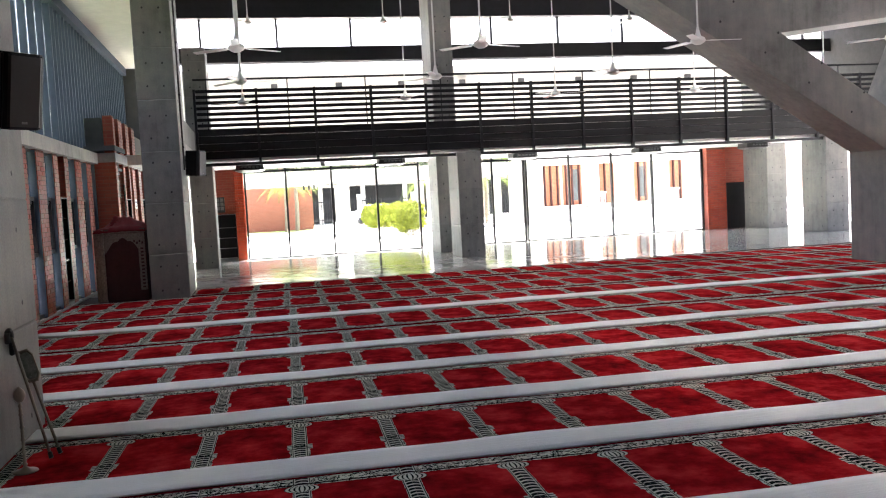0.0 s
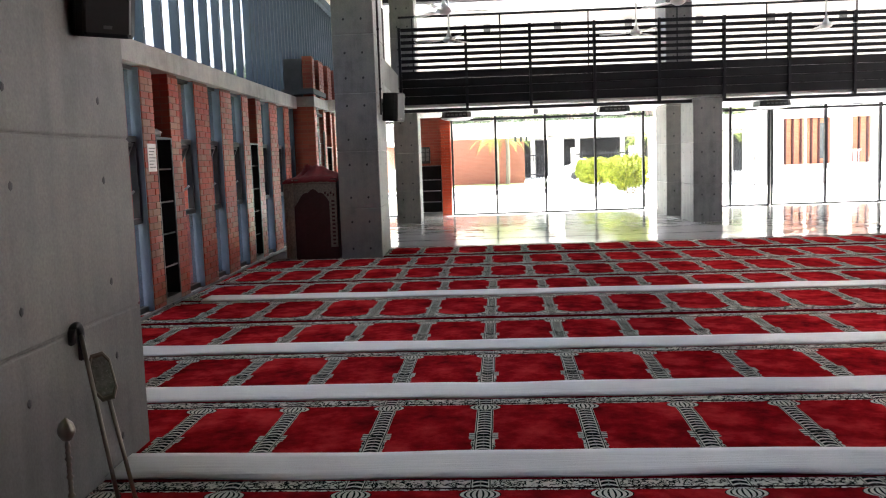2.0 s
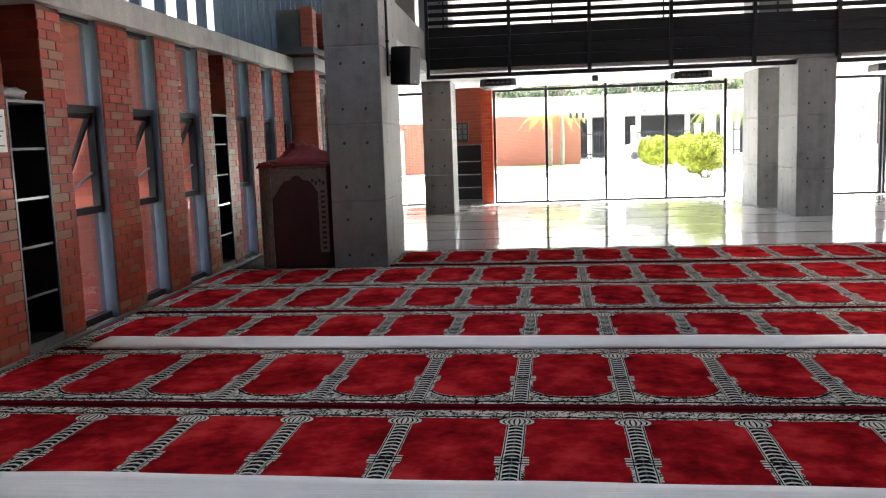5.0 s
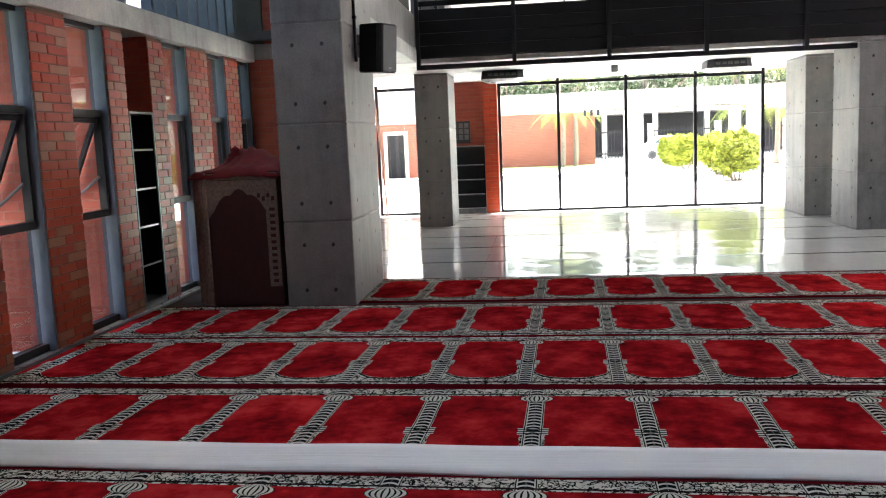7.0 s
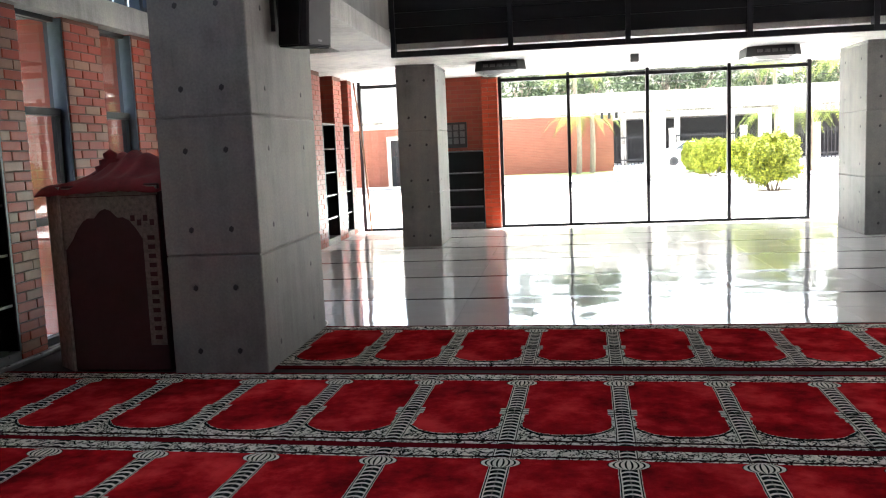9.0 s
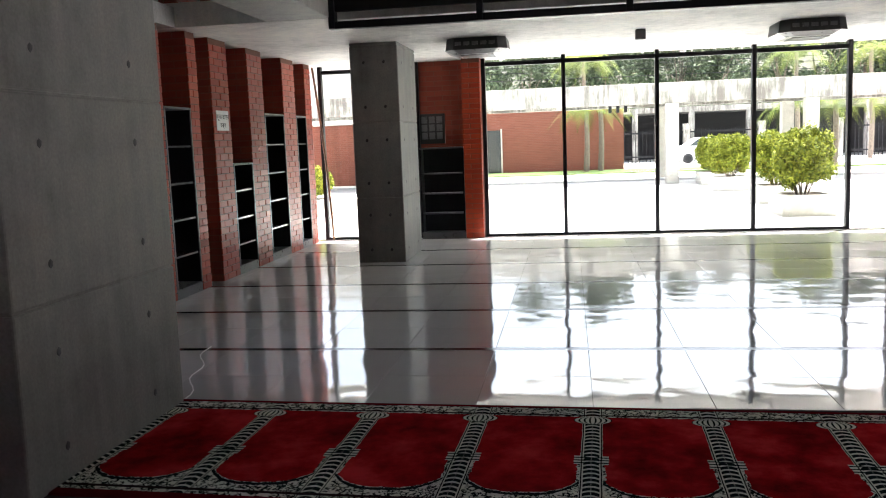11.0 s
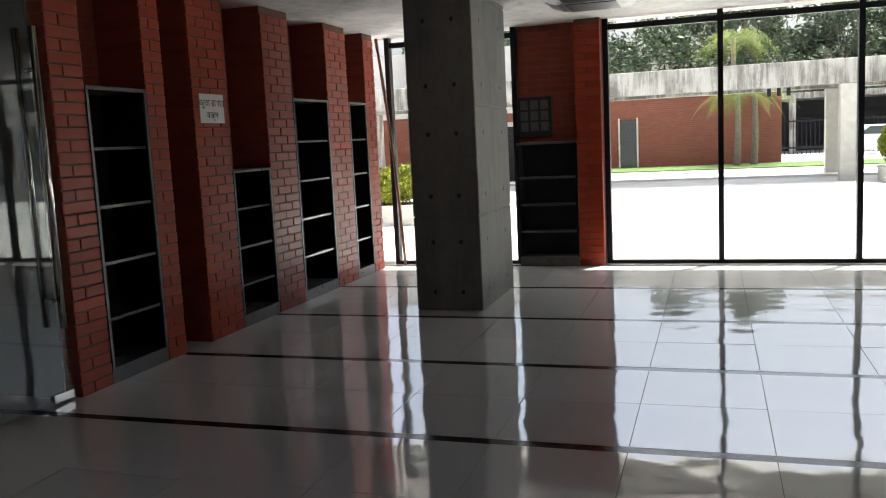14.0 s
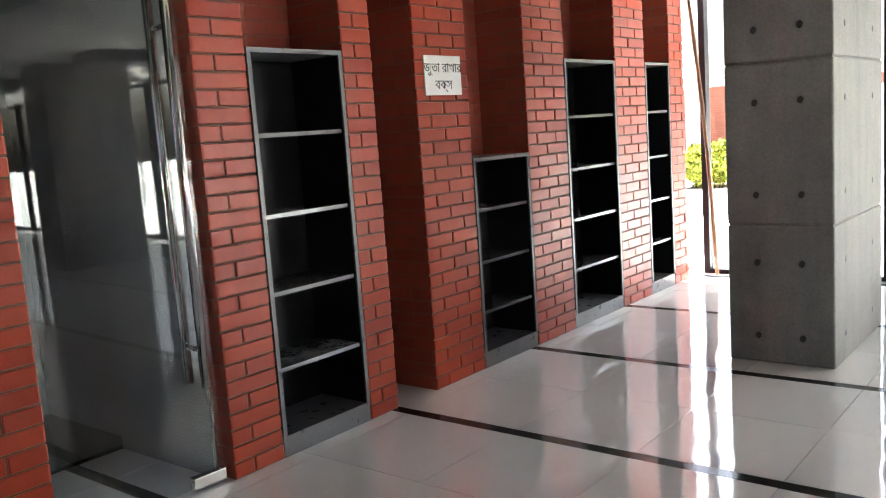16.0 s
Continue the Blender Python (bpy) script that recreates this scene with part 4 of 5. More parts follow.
for v in bm.verts:
    k = 1 + 0.25 * noise.noise(v.co * 2.2) + 0.12 * noise.noise(v.co * 6)
    v.co = Vector((WALL_X - 0.14 + 0.10 * k * v.co.x, 12.0 + 0.17 * k * v.co.y, max(1.902, 1.945 + 0.055 * k * v.co.z)))
solid("cloth_bundle", bm, plain("grey folded cotton", (0.34, 0.33, 0.32), 0.9, var=0.2), "crumpled grey cloth bundle lying on a book shelf", "cloth", "thing", smooth=True)

# ---- loudspeakers ----
def speaker(at, yaw, pitch, w, d, h, label):
    s = thing("loudspeaker", (0, 0, 0), label, "loudspeaker", "wall loudspeakers")
    bm = prism(bmesh.new(), [(-w / 2, -d / 2), (-w * 0.36, -d * 0.62), (w * 0.36, -d * 0.62), (w / 2, -d / 2), (w * 0.34, d / 2), (-w * 0.34, d / 2)], "z", -h / 2, h / 2)
    bmesh.ops.bevel(bm, geom=bm.edges[:], offset=0.012, segments=2, affect="EDGES")
    part("cabinet", bm, NAVY, s)
    part("grille", prism(bmesh.new(), [(-w * 0.45, -d * 0.535), (-w * 0.34, -d * 0.635), (w * 0.34, -d * 0.635), (w * 0.45, -d * 0.535)], "z", -h * 0.46, h * 0.46), BLACKPL, s)
    part("badge", boxes((-0.02, 0.02, -d * 0.645, -d * 0.636, -h * 0.42, -h * 0.39)), SHELF_EDGE, s)
    br = rod(bmesh.new(), (0, d * 0.5, 0.05), (0, d * 0.5 + 0.08, 0.05), 0.02)
    box(br, -0.05, 0.05, d * 0.5 + 0.075, d * 0.5 + 0.09, -0.08, 0.14)
    part("bracket", br, STEEL, s)
    s.matrix_world = Matrix.Translation(at) @ Matrix.Rotation(radians(yaw), 4, "Z") @ Matrix.Rotation(radians(pitch), 4, "X")
    return s


# the loudspeakers hang on the columns' faces towards the nave
speaker((-1.25, 16.55, 2.42), 62, 4, 0.30, 0.27, 0.46, "black wall loudspeaker on a bracket on the tall column")
speaker((-1.80, 6.62, 2.47), 42, 12, 0.30, 0.26, 0.52, "black wall loudspeaker tilted down on the near column")

cable = bmesh.new()
for k in range(18):
    p, q = (Vector((-1.86 + 0.05 * math.sin(6.283 * i / 18) * (1 + 0.3 * math.cos(i)), 6.40 - 0.10 * math.sin(3.1416 * i / 18), 2.56 - 0.13 * (1 - math.cos(6.283 * i / 18)) / 2 - 0.004 * i)) for i in (k, k + 1))
    rod(cable, p, q, 0.006, n=6)
solid("speaker_cable", cable, BLACKPL, "black cable looped from the wall to the loudspeaker", "cable", "thing")
conduit = thing("conduit", (-1.43, 16.46, 2.3), "black conduit pipe running up the tall column", "pipe")
part("pipe", rod(bmesh.new(), (-1.432, 16.46, 2.3), (-1.432, 16.46, ROOF - 0.01), 0.016, n=10), BLACKPL, conduit, smooth=True)
for k in range(5):
    part("clip", boxes((-1.449, -1.41, 16.435, 16.485, 2.7 + k * 0.95, 2.73 + k * 0.95)), STEEL, conduit)

# ---- canes and stand by the near column ----
def cane(foot, top, crook, label):
    c = thing("walking_cane", foot, label, "cane", "canes by the column")
    part("shaft", rod(bmesh.new(), foot, top, 0.009, 0.011), BRASS, c, smooth=True)
    if crook:
        bm = bmesh.new()
        line = [Vector(top) - Vector((0, 0, 0.12))] + [Vector(top) + Vector((0, -0.045 + 0.045 * math.cos(q), 0.045 * math.sin(q))) for q in [math.pi * i / 8 for i in range(9)]]
        line.append(line[-1] - Vector((0, 0, 0.03)))
        rings = [[bm.verts.new((v.x + 0.019 * math.cos(k * 0.7854), v.y + 0.013 * math.sin(k * 0.7854), v.z + 0.013 * math.sin(k * 0.7854))) for k in range(8)] for v in line]
        for p, q in zip(rings, rings[1:]):
            for k in range(8):
                bm.faces.new((p[k], p[(k + 1) % 8], q[(k + 1) % 8], q[k]))
        bm.faces.new(rings[0][::-1]), bm.faces.new(rings[-1])
        bmesh.ops.recalc_face_normals(bm, faces=bm.faces[:])
        part("crook", bm, BLACKPL, c, "black crook handle", True)
    part("ferrule", rod(bmesh.new(), Vector(foot), Vector(foot) + (Vector(top) - Vector(foot)).normalized() * 0.04, 0.014), BLACKPL, c)
    return c


cane((-1.605, 6.013, 0.02), (-1.858, 6.29, 0.80), True, "silver walking cane with a black crook handle")
cane((-1.57, 6.108, 0.02), (-1.80, 6.33, 0.66), False, "thin silver walking cane crossed with another")
mirror = thing("hand_mirror", (-1.76, 6.30, 0.5), "small silver-framed pale octagonal mirror fixed to a cane", "mirror")
along = (Vector((-1.80, 6.33, 0.66)) - Vector((-1.57, 6.108, 0.02))).normalized()
out = Vector((0.35, -0.93, 0.1))
out = (out - out.dot(along) * along).normalized()
side = along.cross(out)
octagon = [(0.052, 0.072), (0.028, 0.118), (-0.028, 0.118), (-0.052, 0.072), (-0.052, -0.072), (-0.028, -0.118), (0.028, -0.118), (0.052, -0.072)]


def plate(levels, material, name, label=""):
    """A closed eight-sided plate; levels are (scale, height) rings from back to front."""
    bm = bmesh.new()
    mid = Vector((-1.771, 6.302, 0.58)) + out * 0.022
    rings = [[bm.verts.new(mid + side * (x * k) + along * (y * k) + out * h) for x, y in octagon] for k, h in levels]
    for p, q in zip(rings, rings[1:]):
        for k in range(8):
            bm.faces.new((p[k], p[(k + 1) % 8], q[(k + 1) % 8], q[k]))
    bm.faces.new(rings[0][::-1]), bm.faces.new(rings[-1])
    bmesh.ops.recalc_face_normals(bm, faces=bm.faces[:])
    part(name, bm, material, mirror, label)


plate([(0.9, -0.008), (1.0, 0.0), (0.97, 0.009), (0.86, 0.012), (0.80, 0.005)], BRASS, "frame")
plate([(0.78, 0.0055), (0.78, 0.0075), (0.70, 0.0085)], PEARL, "glass", "clouded pale mirror glass")
stand = thing("metal_stand", (-1.70, 5.766, 0.01), "slim turned silver stand with a round base", "stand")
part("base", lathe(bmesh.new(), -1.70, 5.766, [(0.001, 0.018), (0.075, 0.018), (0.07, 0.026), (0.03, 0.035), (0.012, 0.05)]), BRASS, stand, smooth=True)
prof = []
for i in range(15):
    prof += [(0.008, 0.05 + i * 0.026), (0.012 if i % 3 else 0.016, 0.063 + i * 0.026)]
part("stem", lathe(bmesh.new(), -1.70, 5.766, prof + [(0.006, 0.45)], 12), BRASS, stand, smooth=True)
part("head", lathe(bmesh.new(), -1.70, 5.766, [(0.001, 0.45), (0.02, 0.455), (0.034, 0.48), (0.036, 0.50), (0.028, 0.525), (0.012, 0.54), (0.001, 0.55)], 14), BRASS, stand, smooth=True)

# ---- ceiling fans ----
def fan_at(x, y, z, turned):
    f = thing("ceiling_fan", (x, y, z), "white three-blade ceiling fan on a long rod", "fan", "ceiling fans")
    part("rod", rod(bmesh.new(), (x, y, z + 0.1), (x, y, ROOF - 0.003), 0.014, n=8), WHITEPL, f)
    part("motor", lathe(bmesh.new(), x, y, [(0.001, z - 0.06), (0.05, z - 0.06), (0.10, z - 0.03), (0.115, z), (0.10, z + 0.035), (0.05, z + 0.06), (0.03, z + 0.13), (0.016, z + 0.2)], 18), WHITEPL, f, smooth=True)
    for k in range(3):
        a = radians(turned + 120 * k)
        bm = boxes((0.10, 0.20, -0.018, 0.018, -0.006, 0.002), (0.18, 0.66, -0.06, 0.06, -0.004, 0.004))
        for v in bm.verts:
            v.co.z += 0.09 * v.co.y - 0.015 * v.co.x
            if v.co.x > 0.6:
                v.co.y *= 0.75
        bm.transform(Matrix.Translation((x, y, z)) @ Matrix.Rotation(a, 4, "Z"))
        part("blade", bm, WHITEPL, f)


random.seed(4)
for i in range(5):
    for j in range(3):
        fan_at(-0.32 + 3.42 * i, 12.1 + 3.15 * j, 3.72, random.uniform(0, 120))

for i in range(4):
    fan_at(-0.09 + 3.65 * i, 23.7, 6.45, random.uniform(0, 120))

# ---- units on the soffit ----
def cassette(x, y):
    c = thing("ceiling_unit", (x, y, SOFFIT), "dark square ceiling cassette unit with slotted sides", "air conditioner", "ceiling units")
    def ring(s0, z0, s1, z1):
        bm = bmesh.new()
        k = 0.28
        def out(s, z):
            return [bm.verts.new((x + px * s, y + py * s, z)) for px, py in ((-1, -1 + k), (-1 + k, -1), (1 - k, -1), (1, -1 + k), (1, 1 - k), (1 - k, 1), (-1 + k, 1), (-1, 1 - k))]
        a, b = out(s0, z0), out(s1, z1)
        for i in range(8):
            bm.faces.new((a[i], a[(i + 1) % 8], b[(i + 1) % 8], b[i]))
        bm.faces.new(a[::-1]), bm.faces.new(b)
        return bm
    part("housing", ring(0.37, SOFFIT - 0.14, 0.35, SOFFIT - 0.001), BLACKPL, c)
    part("panel", ring(0.27, SOFFIT - 0.185, 0.38, SOFFIT - 0.1405), SHELF_EDGE, c, "grey bevelled lower panel")
    for i in range(5):
        part("slot", boxes((x - 0.24 + i * 0.1, x - 0.17 + i * 0.1, y - 0.378, y - 0.366, SOFFIT - 0.09, SOFFIT - 0.05)), SHELF_EDGE, c)
    part("intake", boxes((x - 0.2, x + 0.2, y - 0.2, y + 0.2, SOFFIT - 0.19, SOFFIT - 0.1855)), STEEL, c)


for x in (-0.29, 3.5, 7.3, 11.1, 14.6):
    cassette(x, 23.42)
det = thing("ceiling_speaker", (1.62, 23.3, SOFFIT), "small grey box fitting on the soffit", "fixture")
part("housing", boxes((1.56, 1.68, 23.2, 23.32, SOFFIT - 0.12, SOFFIT - 0.001), bevel=0.012), SHELF_EDGE, det)

# cable on the tiles beside the tall column
bm = bmesh.new()
pts = [Vector((-1.47 - 0.028 * i + 0.03 * math.sin(i * 0.9), 17.45 + 0.085 * i, 0.006)) for i in range(16)]
for a, b in zip(pts, pts[1:]):
    rod(bm, a, b, 0.004, n=6)
solid("loose_cable", bm, WHITEPL, "thin white cable lying loose on the tiles", "cable", "thing")

# ---- forecourt ----
LEAF_HEDGE = Mat("sunlit hedge leaf", 0.7)
LEAF_HEDGE.col(LEAF_HEDGE.mix(LEAF_HEDGE.island(), (0.045, 0.072, 0.009), (0.25, 0.265, 0.032)))
LEAF_HEDGE.b.inputs["Subsurface Weight"].default_value = 0.0
LEAF_HEDGE.b.inputs["Specular IOR Level"].default_value = 0.12
LEAF_HEDGE = LEAF_HEDGE.m
LEAF_TREE = Mat("tree leaf", 0.55)
LEAF_TREE.col(LEAF_TREE.mix(LEAF_TREE.island(), (0.03, 0.048, 0.026), (0.105, 0.135, 0.075)))
LEAF_TREE.b.inputs["Specular IOR Level"].default_value = 0.12
LEAF_TREE = LEAF_TREE.m
LEAF_PALM = Mat("palm leaf", 0.75)
LEAF_PALM.col(LEAF_PALM.mix(LEAF_PALM.island(), (0.04, 0.075, 0.015), (0.16, 0.18, 0.035)))
LEAF_PALM.b.inputs["Specular IOR Level"].default_value = 0.12
LEAF_PALM = LEAF_PALM.m
BARK = plain("grey bark", (0.17, 0.14, 0.11), 0.9, var=0.25, scale=12)
WHITEWALL = plain("weathered white render", (0.62, 0.60, 0.56), 0.85, var=0.08, scale=1.2)
PLANTER = plain("pale planter concrete", (0.46, 0.445, 0.40), 0.85, var=0.12)
ORANGE = brick_wall_mat("orange brick panels", (0.27, 0.08, 0.04), (0.32, 0.12, 0.06), (0.3, 0.18, 0.12), "x")
WINDOW_DARK = plain("dim window glass", (0.05, 0.06, 0.065), 0.15)
rng = np.random.default_rng(7)


def leaves(name, centres, spread, count, size, material, parent, flat=0.6):
    """Many small leaves, scattered in clumps: one mesh from arrays."""
    c = np.asarray(centres, dtype=float)
    pick = c[rng.integers(0, len(c), count)]
    d = rng.normal(size=(count, 3))
    d /= np.linalg.norm(d, axis=1)[:, None]
    pos = pick[:, :3] + d * pick[:, 3:4] * spread * rng.uniform(0.55, 1.0, (count, 1))
    t1 = rng.normal(size=(count, 3))
    t1 /= np.linalg.norm(t1, axis=1)[:, None]
    t2 = np.cross(t1, rng.normal(size=(count, 3)))
    t2 /= np.linalg.norm(t2, axis=1)[:, None]
    s = size * rng.uniform(0.6, 1.3, (count, 1))
    quad = np.stack([pos - t1 * s, pos + t2 * s * 0.45, pos + t1 * s, pos - t2 * s * 0.45], axis=1).reshape(-1, 3)
    me = bpy.data.meshes.new(name)
    me.from_pydata(quad.tolist(), [], np.arange(count * 4).reshape(-1, 4).tolist())
    me.materials.append(material)
    return tagged(under(new(name, me), parent), kind="stuff")


def planter(x, y, w, d, h, top, label, spread=0.53):
    p = thing("hedge_planter", (x, y, -0.12), label, "planter", "forecourt planters")
    part("box", boxes((x - w / 2, x + w / 2, y - d / 2, y - d / 2 + 0.1, -0.12, h), (x - w / 2, x + w / 2, y + d / 2 - 0.1, y + d / 2, -0.12, h),
                      (x - w / 2, x - w / 2 + 0.1, y - d / 2 + 0.1, y + d / 2 - 0.1, -0.12, h), (x + w / 2 - 0.1, x + w / 2, y - d / 2 + 0.1, y + d / 2 - 0.1, -0.12, h)), PLANTER, p)
    part("soil", boxes((x - w / 2 + 0.1, x + w / 2 - 0.1, y - d / 2 + 0.1, y + d / 2 - 0.1, -0.12, h - 0.05)), EARTH, p)
    bm = bmesh.new()
    for k in range(9):
        a = k * 0.7
        rod(bm, (x + 0.06 * math.cos(a), y + 0.06 * math.sin(a), h - 0.06), (x + 0.42 * math.cos(a), y + 0.42 * math.sin(a), h + 0.75), 0.016, 0.007, 6)
    part("stems", bm, BARK, p)
    part("rim", boxes((x - w / 2 - 0.02, x + w / 2 + 0.02, y - d / 2 - 0.02, y - d / 2 + 0.11, h + 0.001, h + 0.045), (x - w / 2 - 0.02, x + w / 2 + 0.02, y + d / 2 - 0.11, y + d / 2 + 0.02, h + 0.001, h + 0.045),
                      (x - w / 2 - 0.02, x - w / 2 + 0.11, y - d / 2 + 0.11, y + d / 2 - 0.11, h + 0.001, h + 0.045), (x + w / 2 - 0.11, x + w / 2 + 0.02, y - d / 2 + 0.11, y + d / 2 - 0.11, h + 0.001, h + 0.045)), PLANTER, p)
    # clipped ball of foliage with an uneven skin
    mid, up = (h + 0.08 + top) / 2, (top - h - 0.08) / 2
    cl = []
    for k in range(190):
        a, q, f = rng.uniform(0, 6.283), math.asin(rng.uniform(-0.95, 1.0)), rng.uniform(0.55, 1.0)
        cl.append((x + spread * f * math.cos(q) ** 0.7 * math.cos(a), y + spread * f * math.cos(q) ** 0.7 * math.sin(a), mid + up * 0.9 * f * math.sin(q), rng.uniform(0.09, 0.17)))
    leaves("foliage", cl, 1.0, 24000, 0.034, LEAF_HEDGE, p)


HEDGE_L = "bushy yellow-green shrub in a pale square planter"
for x, y, top in ((5.03, 29.5, 1.53), (5.27, 32.5, 1.48), (5.07, 36.9, 1.42), (5.15, 40.1, 1.4), (-5.2, 31.8, 0.95)):
    planter(x, y, 0.94, 1.1, 0.22, top, HEDGE_L)

# covered walk
walkway = thing("covered_walk", (4, 41.3, -0.12), "rain-streaked concrete beam on square posts across the forecourt", "pergola")
part("beam", boxes((-16, 13.5, 40.8, 41.2, 2.42, 3.06), bevel=0.02), CONC_STAIN, walkway)
part("beam", boxes((-16, 13.5, 43.8, 44.2, 2.42, 3.06), bevel=0.02), CONC_STAIN, walkway)
part("roof_slab", boxes((-16, 13.5, 41.2, 43.8, 2.86, 3.0)), CONC_STAIN, walkway)
for x in (-10.5, -3.2, 4.0, 8.2, 12.4):
    for y in (41.0, 44.0):
        if x == -3.2 and y < 42:
            continue
        part("post", boxes((x - 0.2, x + 0.2, y - 0.2, y + 0.2, -0.13, 2.419), bevel=0.03), PLANTER, walkway)
for i in range(3):
    part("lamp", boxes((2.05 + 0.25 * i, 2.15 + 0.25 * i, 41.5, 41.6, 2.2, 2.42)), STEEL, walkway)

# low brick building and its neighbours
house = thing("brick_house", (-1, 53, -0.12), "low red brick building with a flat white roof edge", "building")
part("wall", boxes((-3.6, 3.1, 51.0, 56.0, -0.12, 2.78)), BRICK_OUT, house)
part("roof_edge", boxes((-3.8, 3.3, 50.9, 56.1, 2.78, 3.0)), WHITEWALL, house)
dr = part("doorway", boxes((-2.9, -2.25, 50.93, 50.998, -0.1, 1.9)), WINDOW_DARK, house)
part("door_frame", boxes((-2.96, -2.9, 50.9, 50.999, -0.1, 1.96), (-2.25, -2.19, 50.9, 50.999, -0.1, 1.96)), WHITEWALL, dr)
annexe = thing("annexe", (-9, 46, -0.12), "building with a red brick base and white upper wall", "building")
part("base_wall", boxes((-16, -4.2, 45.0, 50.0, -0.12, 2.25)), BRICK_OUT, annexe)
part("upper_wall", boxes((-16, -4.0, 44.95, 50.0, 2.26, 4.5)), WHITEWALL, annexe)
part("string_course", boxes((-16, -4.0, 44.85, 44.949, 3.2, 3.32)), WHITEWALL, annexe)
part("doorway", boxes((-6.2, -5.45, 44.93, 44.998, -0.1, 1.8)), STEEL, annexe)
part("door_frame", boxes((-6.35, -6.2, 44.9, 44.999, -0.1, 1.95), (-5.45, -5.3, 44.9, 44.999, -0.1, 1.95), (-6.2, -5.45, 44.9, 44.999, 1.8, 1.95)), WHITEWALL, annexe)
arcade = thing("arcade_building", (20, 43, -0.12), "white-framed building with orange brick panels and windows", "building")
part("back_wall", boxes((13.9, 34, 43.0, 46, -0.12, 4.6)), WHITEWALL, arcade)
for x in (13.9, 17.0, 18.95, 21.0, 23.2, 26.0, 29.0, 32.0):
    part("post", boxes((x, x + 0.5, 42.2, 42.8, -0.12, 4.6), bevel=0.02), WHITEWALL, arcade)
part("floor_beam", boxes((13.7, 34, 42.0, 42.99, 2.85, 3.3)), WHITEWALL, arcade)
part("roof_beam", boxes((13.7, 34, 42.0, 42.99, 4.2, 4.7)), WHITEWALL, arcade)
part("plinth", boxes((13.7, 34, 42.05, 42.99, -0.12, 0.5)), WHITEWALL, arcade)
for k, x in enumerate((14.55, 15.75, 17.6, 19.55, 21.6, 23.9, 25.0, 26.7, 29.7)):
    panel = part("brick_panel", boxes((x, x + 1.05, 42.93, 42.998, 0.72, 2.84)), ORANGE, arcade)
    for q in (0.12, 0.46, 0.84):
        part("fin", boxes((x + q, x + q + 0.07, 42.8, 42.929, 0.72, 2.84)), MAROON, panel)
    if k % 2:
        w = part("window", boxes((x + 0.55, x + 0.82, 42.9, 42.928, 0.95, 2.6)), WINDOW_DARK, panel)
    part("upper_window", boxes((x + 0.1, x + 0.7, 42.94, 42.998, 3.4, 4.1)), WINDOW_DARK, arcade)
for k, x in enumerate((16.9, 21.1)):
    part("railing", boxes((x, x + 0.9, 41.98, 42.02, 1.28, 1.33), *[(x + 0.02 + 0.11 * i, x + 0.05 + 0.11 * i, 41.99, 42.01, 0.5, 1.28) for i in range(8)]), WHITEPL, arcade)
solid("lawn", boxes((-16, 13, 47.2, 50.9, -0.12, 0.02)), GRASS, "mown green lawn in front of the brick building", "lawn")
solid("kerb", boxes((-16, 13, 46.9, 47.19, -0.12, -0.02)), WHITEWALL, "pale concrete kerb along the lawn", "kerb")
solid("paving_step", boxes((-14, 13, 43.0, 44.5, -0.12, -0.05)), PAVING, "low pale paving step under the covered walk", "pavement")

# perimeter: fence, road building, parked car
fence = thing("fence", (12, 62, 0), "dark iron railing fence at the edge of the grounds", "fence")
part("rail", boxes((3, 40, 61.95, 62.05, 1.5, 1.58)), STEEL, fence)
part("rail", boxes((3, 40, 61.95, 62.05, 0.2, 0.28)), STEEL, fence)
bm = bmesh.new()
for i in range(180):
    box(bm, 3 + i * 0.2, 3.03 + i * 0.2, 61.98, 62.02, -0.12, 1.7)
tagged(part("bars", bm, STEEL, fence), kind="stuff")
for i in range(10):
    part("post", boxes((3 + i * 4, 3.35 + i * 4, 61.8, 62.2, -0.12, 2.0)), CONC_STAIN, fence)
shed = thing("open_shed", (10, 66, -0.12), "dark open-sided shed with concrete posts", "building")
part("roof", boxes((-2, 24, 64, 70, 2.7, 3.0)), CONC_STAIN, shed)
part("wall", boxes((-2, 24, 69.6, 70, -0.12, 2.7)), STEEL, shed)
for i in range(9):
    part("post", boxes((-2 + i * 3.2, -1.7 + i * 3.2, 64, 64.4, -0.12, 2.7)), CONC_STAIN, shed)


def car(x, y):
    c = thing("parked_car", (x, y, -0.12), "white parked saloon car behind the planters", "car")
    side = [(-2.1, 0.05), (2.1, 0.05), (2.15, 0.45), (1.9, 0.68), (1.1, 0.75), (0.6, 1.2), (-0.9, 1.22), (-1.5, 0.8), (-2.1, 0.72), (-2.18, 0.4)]
    bm = prism(bmesh.new(), [(x + a, b) for a, b in side], "y", y - 0.8, y + 0.8)
    bmesh.ops.bevel(bm, geom=bm.edges[:], offset=0.06, segments=2, affect="EDGES")
    part("body", bm, WHITEPL, c)
    part("side_window", prism(bmesh.new(), [(x + 0.95, 0.76), (x + 0.52, 1.14), (x - 0.82, 1.15), (x - 1.3, 0.8)], "y", y - 0.815, y - 0.801), WINDOW_DARK, c)
    for dx in (-1.35, 1.3):
        w = part("wheel", rod(bmesh.new(), (x + dx, y - 0.82, 0.14), (x + dx, y - 0.62, 0.14), 0.26, n=20), BLACKPL, c)
        part("rim", rod(bmesh.new(), (x + dx, y - 0.83, 0.14), (x + dx, y - 0.821, 0.14), 0.15, n=16), STEEL, w)


car(8.3, 60.4)

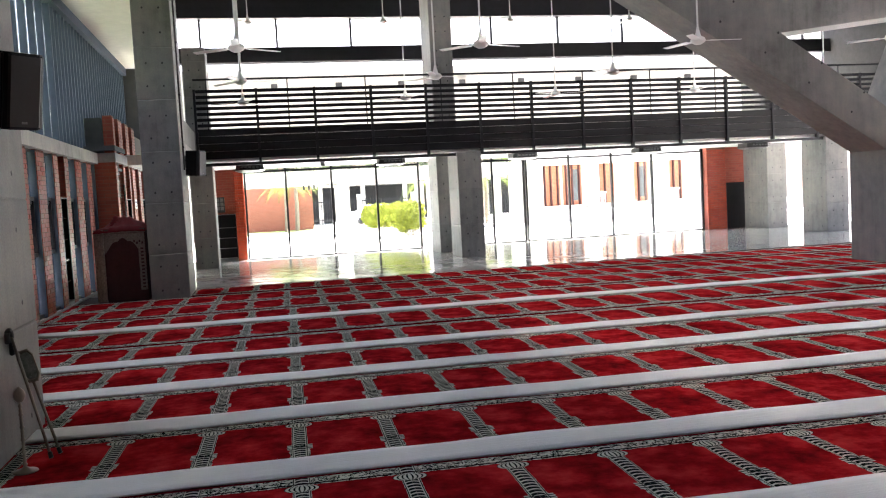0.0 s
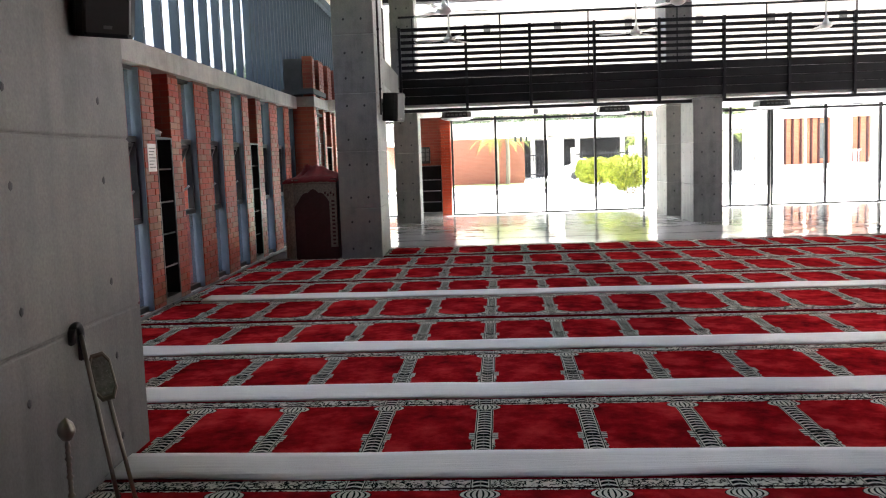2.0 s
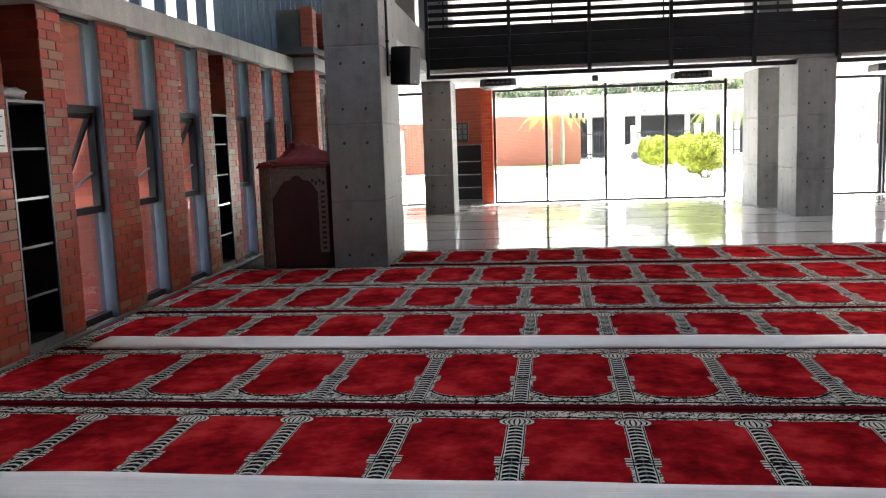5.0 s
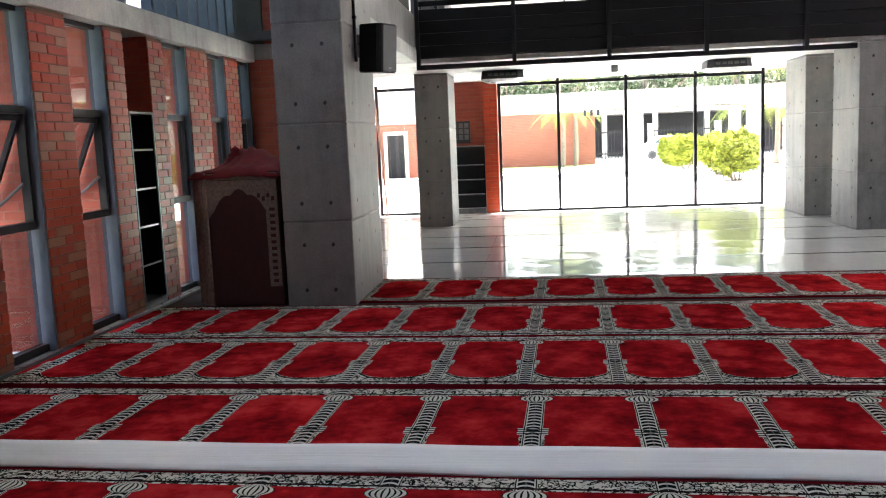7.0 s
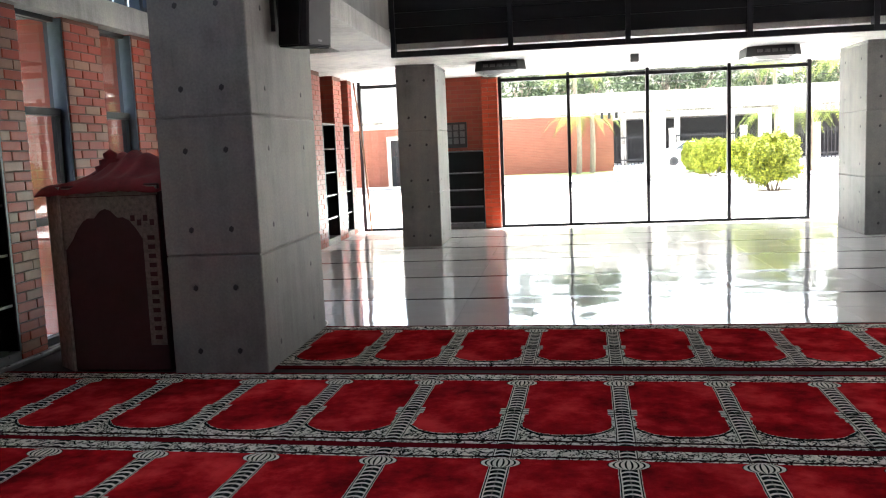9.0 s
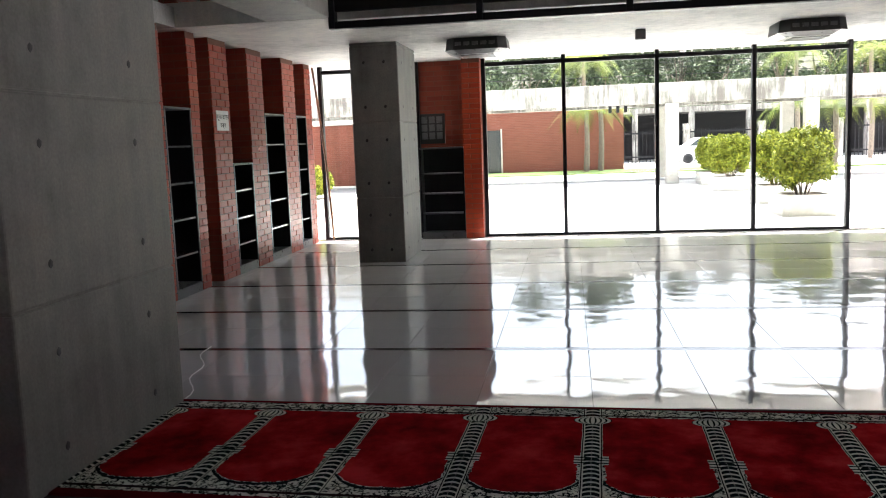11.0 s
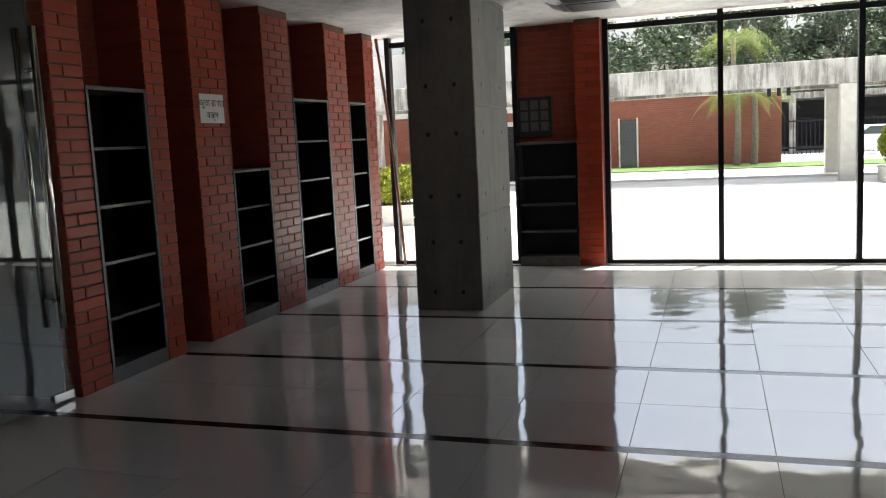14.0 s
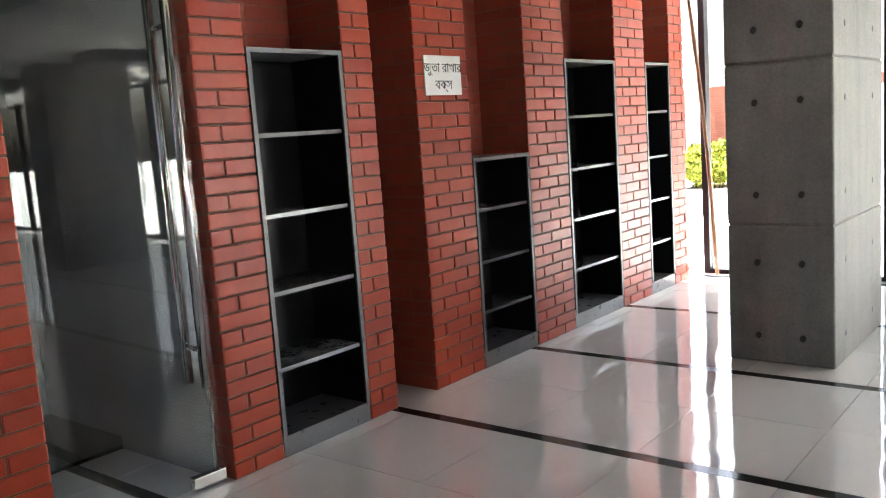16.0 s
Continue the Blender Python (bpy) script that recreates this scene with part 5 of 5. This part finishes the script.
# ---- palms and trees ----
def palm(x, y, h, fronds, reach, label):
    p = thing("palm_tree", (x, y, 0), label, "tree", "palms")
    bm = bmesh.new()
    for k in range(10):
        a, b = h * k / 10, h * (k + 1) / 10
        rod(bm, (x + 0.05 * math.sin(a), y, a - 0.1), (x + 0.05 * math.sin(b), y, b - 0.1), 0.13 - 0.004 * k, 0.125 - 0.004 * k, 10)
    part("trunk", bm, BARK, p)
    verts, faces = [], []
    for f in range(fronds):
        az, up = 2 * math.pi * f / fronds + rng.uniform(-0.2, 0.2), rng.uniform(0.2, 1.1)
        d = Vector((math.cos(az), math.sin(az), 0))
        s = Vector((-d.y, d.x, 0))
        prev = Vector((x, y, h - 0.1))
        for k in range(34):
            q = (k + 1) / 34
            pt = Vector((x, y, h - 0.1)) + d * reach * q + Vector((0, 0, reach * (up * q - (0.55 + up) * q * q)))
            for sg in (-1, 1):
                ln = 0.55 * math.sin(math.pi * min(0.97, q * 0.9 + 0.1)) * reach / 1.8
                tip = pt + s * sg * ln * 0.8 + d * ln * 0.35 - Vector((0, 0, ln * 0.45))
                n = len(verts)
                verts += [prev.lerp(pt, 0.35)[:], prev.lerp(pt, 0.75)[:], tip[:]]
                faces.append((n, n + 1, n + 2))
            prev = pt
    me = bpy.data.meshes.new("crown")
    me.from_pydata(verts, [], faces)
    me.materials.append(LEAF_PALM)
    tagged(under(new("crown", me), p), kind="stuff")


palm(1.45, 49.3, 2.7, 13, 1.7, "small feathery palm in front of the brick building")
palm(2.05, 49.6, 3.0, 13, 1.7, "small feathery palm in front of the brick building")
palm(1.6, 58.5, 5.6, 16, 2.2, "tall palm behind the covered walk")
for x, y, h in ((9.5, 46.5, 2.6), (10.6, 46.9, 2.9), (12.4, 46.3, 2.8), (11.5, 56, 5.2), (15.5, 58, 5.4), (17.5, 55, 4.6)):
    palm(x, y, h, 14, 2.0, "feathery palm beside the covered walk")


def tree_at(x, y, h, r):
    t = thing("tree", (x, y, -0.12), "dense dark green tree beyond the grounds", "tree", "trees beyond the grounds")
    bm = rod(bmesh.new(), (x, y, -0.15), (x, y, h * 0.55), 0.22, 0.12, 8)
    cl = []
    for k in range(34):
        a, f = rng.uniform(0, 6.283), rng.uniform(0.15, 1.0)
        rr = r * math.sin(math.pi * (0.12 + 0.8 * f)) * rng.uniform(0.35, 1.0)
        cl.append((x + rr * math.cos(a), y + rr * math.sin(a), h * (0.2 + 0.78 * f), rng.uniform(0.6, 1.15)))
    for k in range(0, 34, 4):
        rod(bm, (x, y, h * (0.2 + 0.01 * k)), cl[k][:3], 0.07, 0.02, 5)
    part("trunk", bm, BARK, t)
    leaves("crown", cl, 1.0, 3600, 0.2, LEAF_TREE, t)


for i in range(26):
    tree_at(-20 + i * 2.9 + rng.uniform(-0.6, 0.6), rng.uniform(71, 84), rng.uniform(7.5, 11.5), rng.uniform(2.4, 3.4))
for i in range(12):
    tree_at(-24 + i * 7 + rng.uniform(-1, 1), rng.uniform(90, 100), rng.uniform(12, 16), rng.uniform(4, 5.5))

# overhead wires
for i, z in enumerate((4.9, 5.3, 5.6)):
    bm = bmesh.new()
    pts = [(-20 + 4 * k, 60 + 0.3 * i, z - 0.35 * math.sin(math.pi * k / 17)) for k in range(18)]
    rings = [[bm.verts.new((x, y + 0.018 * math.cos(q), w + 0.018 * math.sin(q))) for q in (0, 2.1, 4.2)] for x, y, w in pts]
    for p, q in zip(rings, rings[1:]):
        for k in range(3):
            bm.faces.new((p[k], p[(k + 1) % 3], q[(k + 1) % 3], q[k]))
    solid("overhead_wire", bm, BLACKPL, "thin dark overhead wire beyond the forecourt", "wire", "thing")

# unseen row left of the hall, added to block low sky light
for i in range(7):
    tree_at(-24 + rng.uniform(-3, 3), -6 + i * 5, rng.uniform(4.5, 6.5), 2.4)

# joints in the forecourt paving
JOINT = plain("dusty paving joint", (0.40, 0.385, 0.36), 0.9)
for y in (29.2, 32.4, 35.6, 38.8):
    solid("paving_joint", boxes((-30, 40, y, y + 0.06, -0.12, -0.117)), JOINT, "thin grey joint in the pale paving", "pavement")
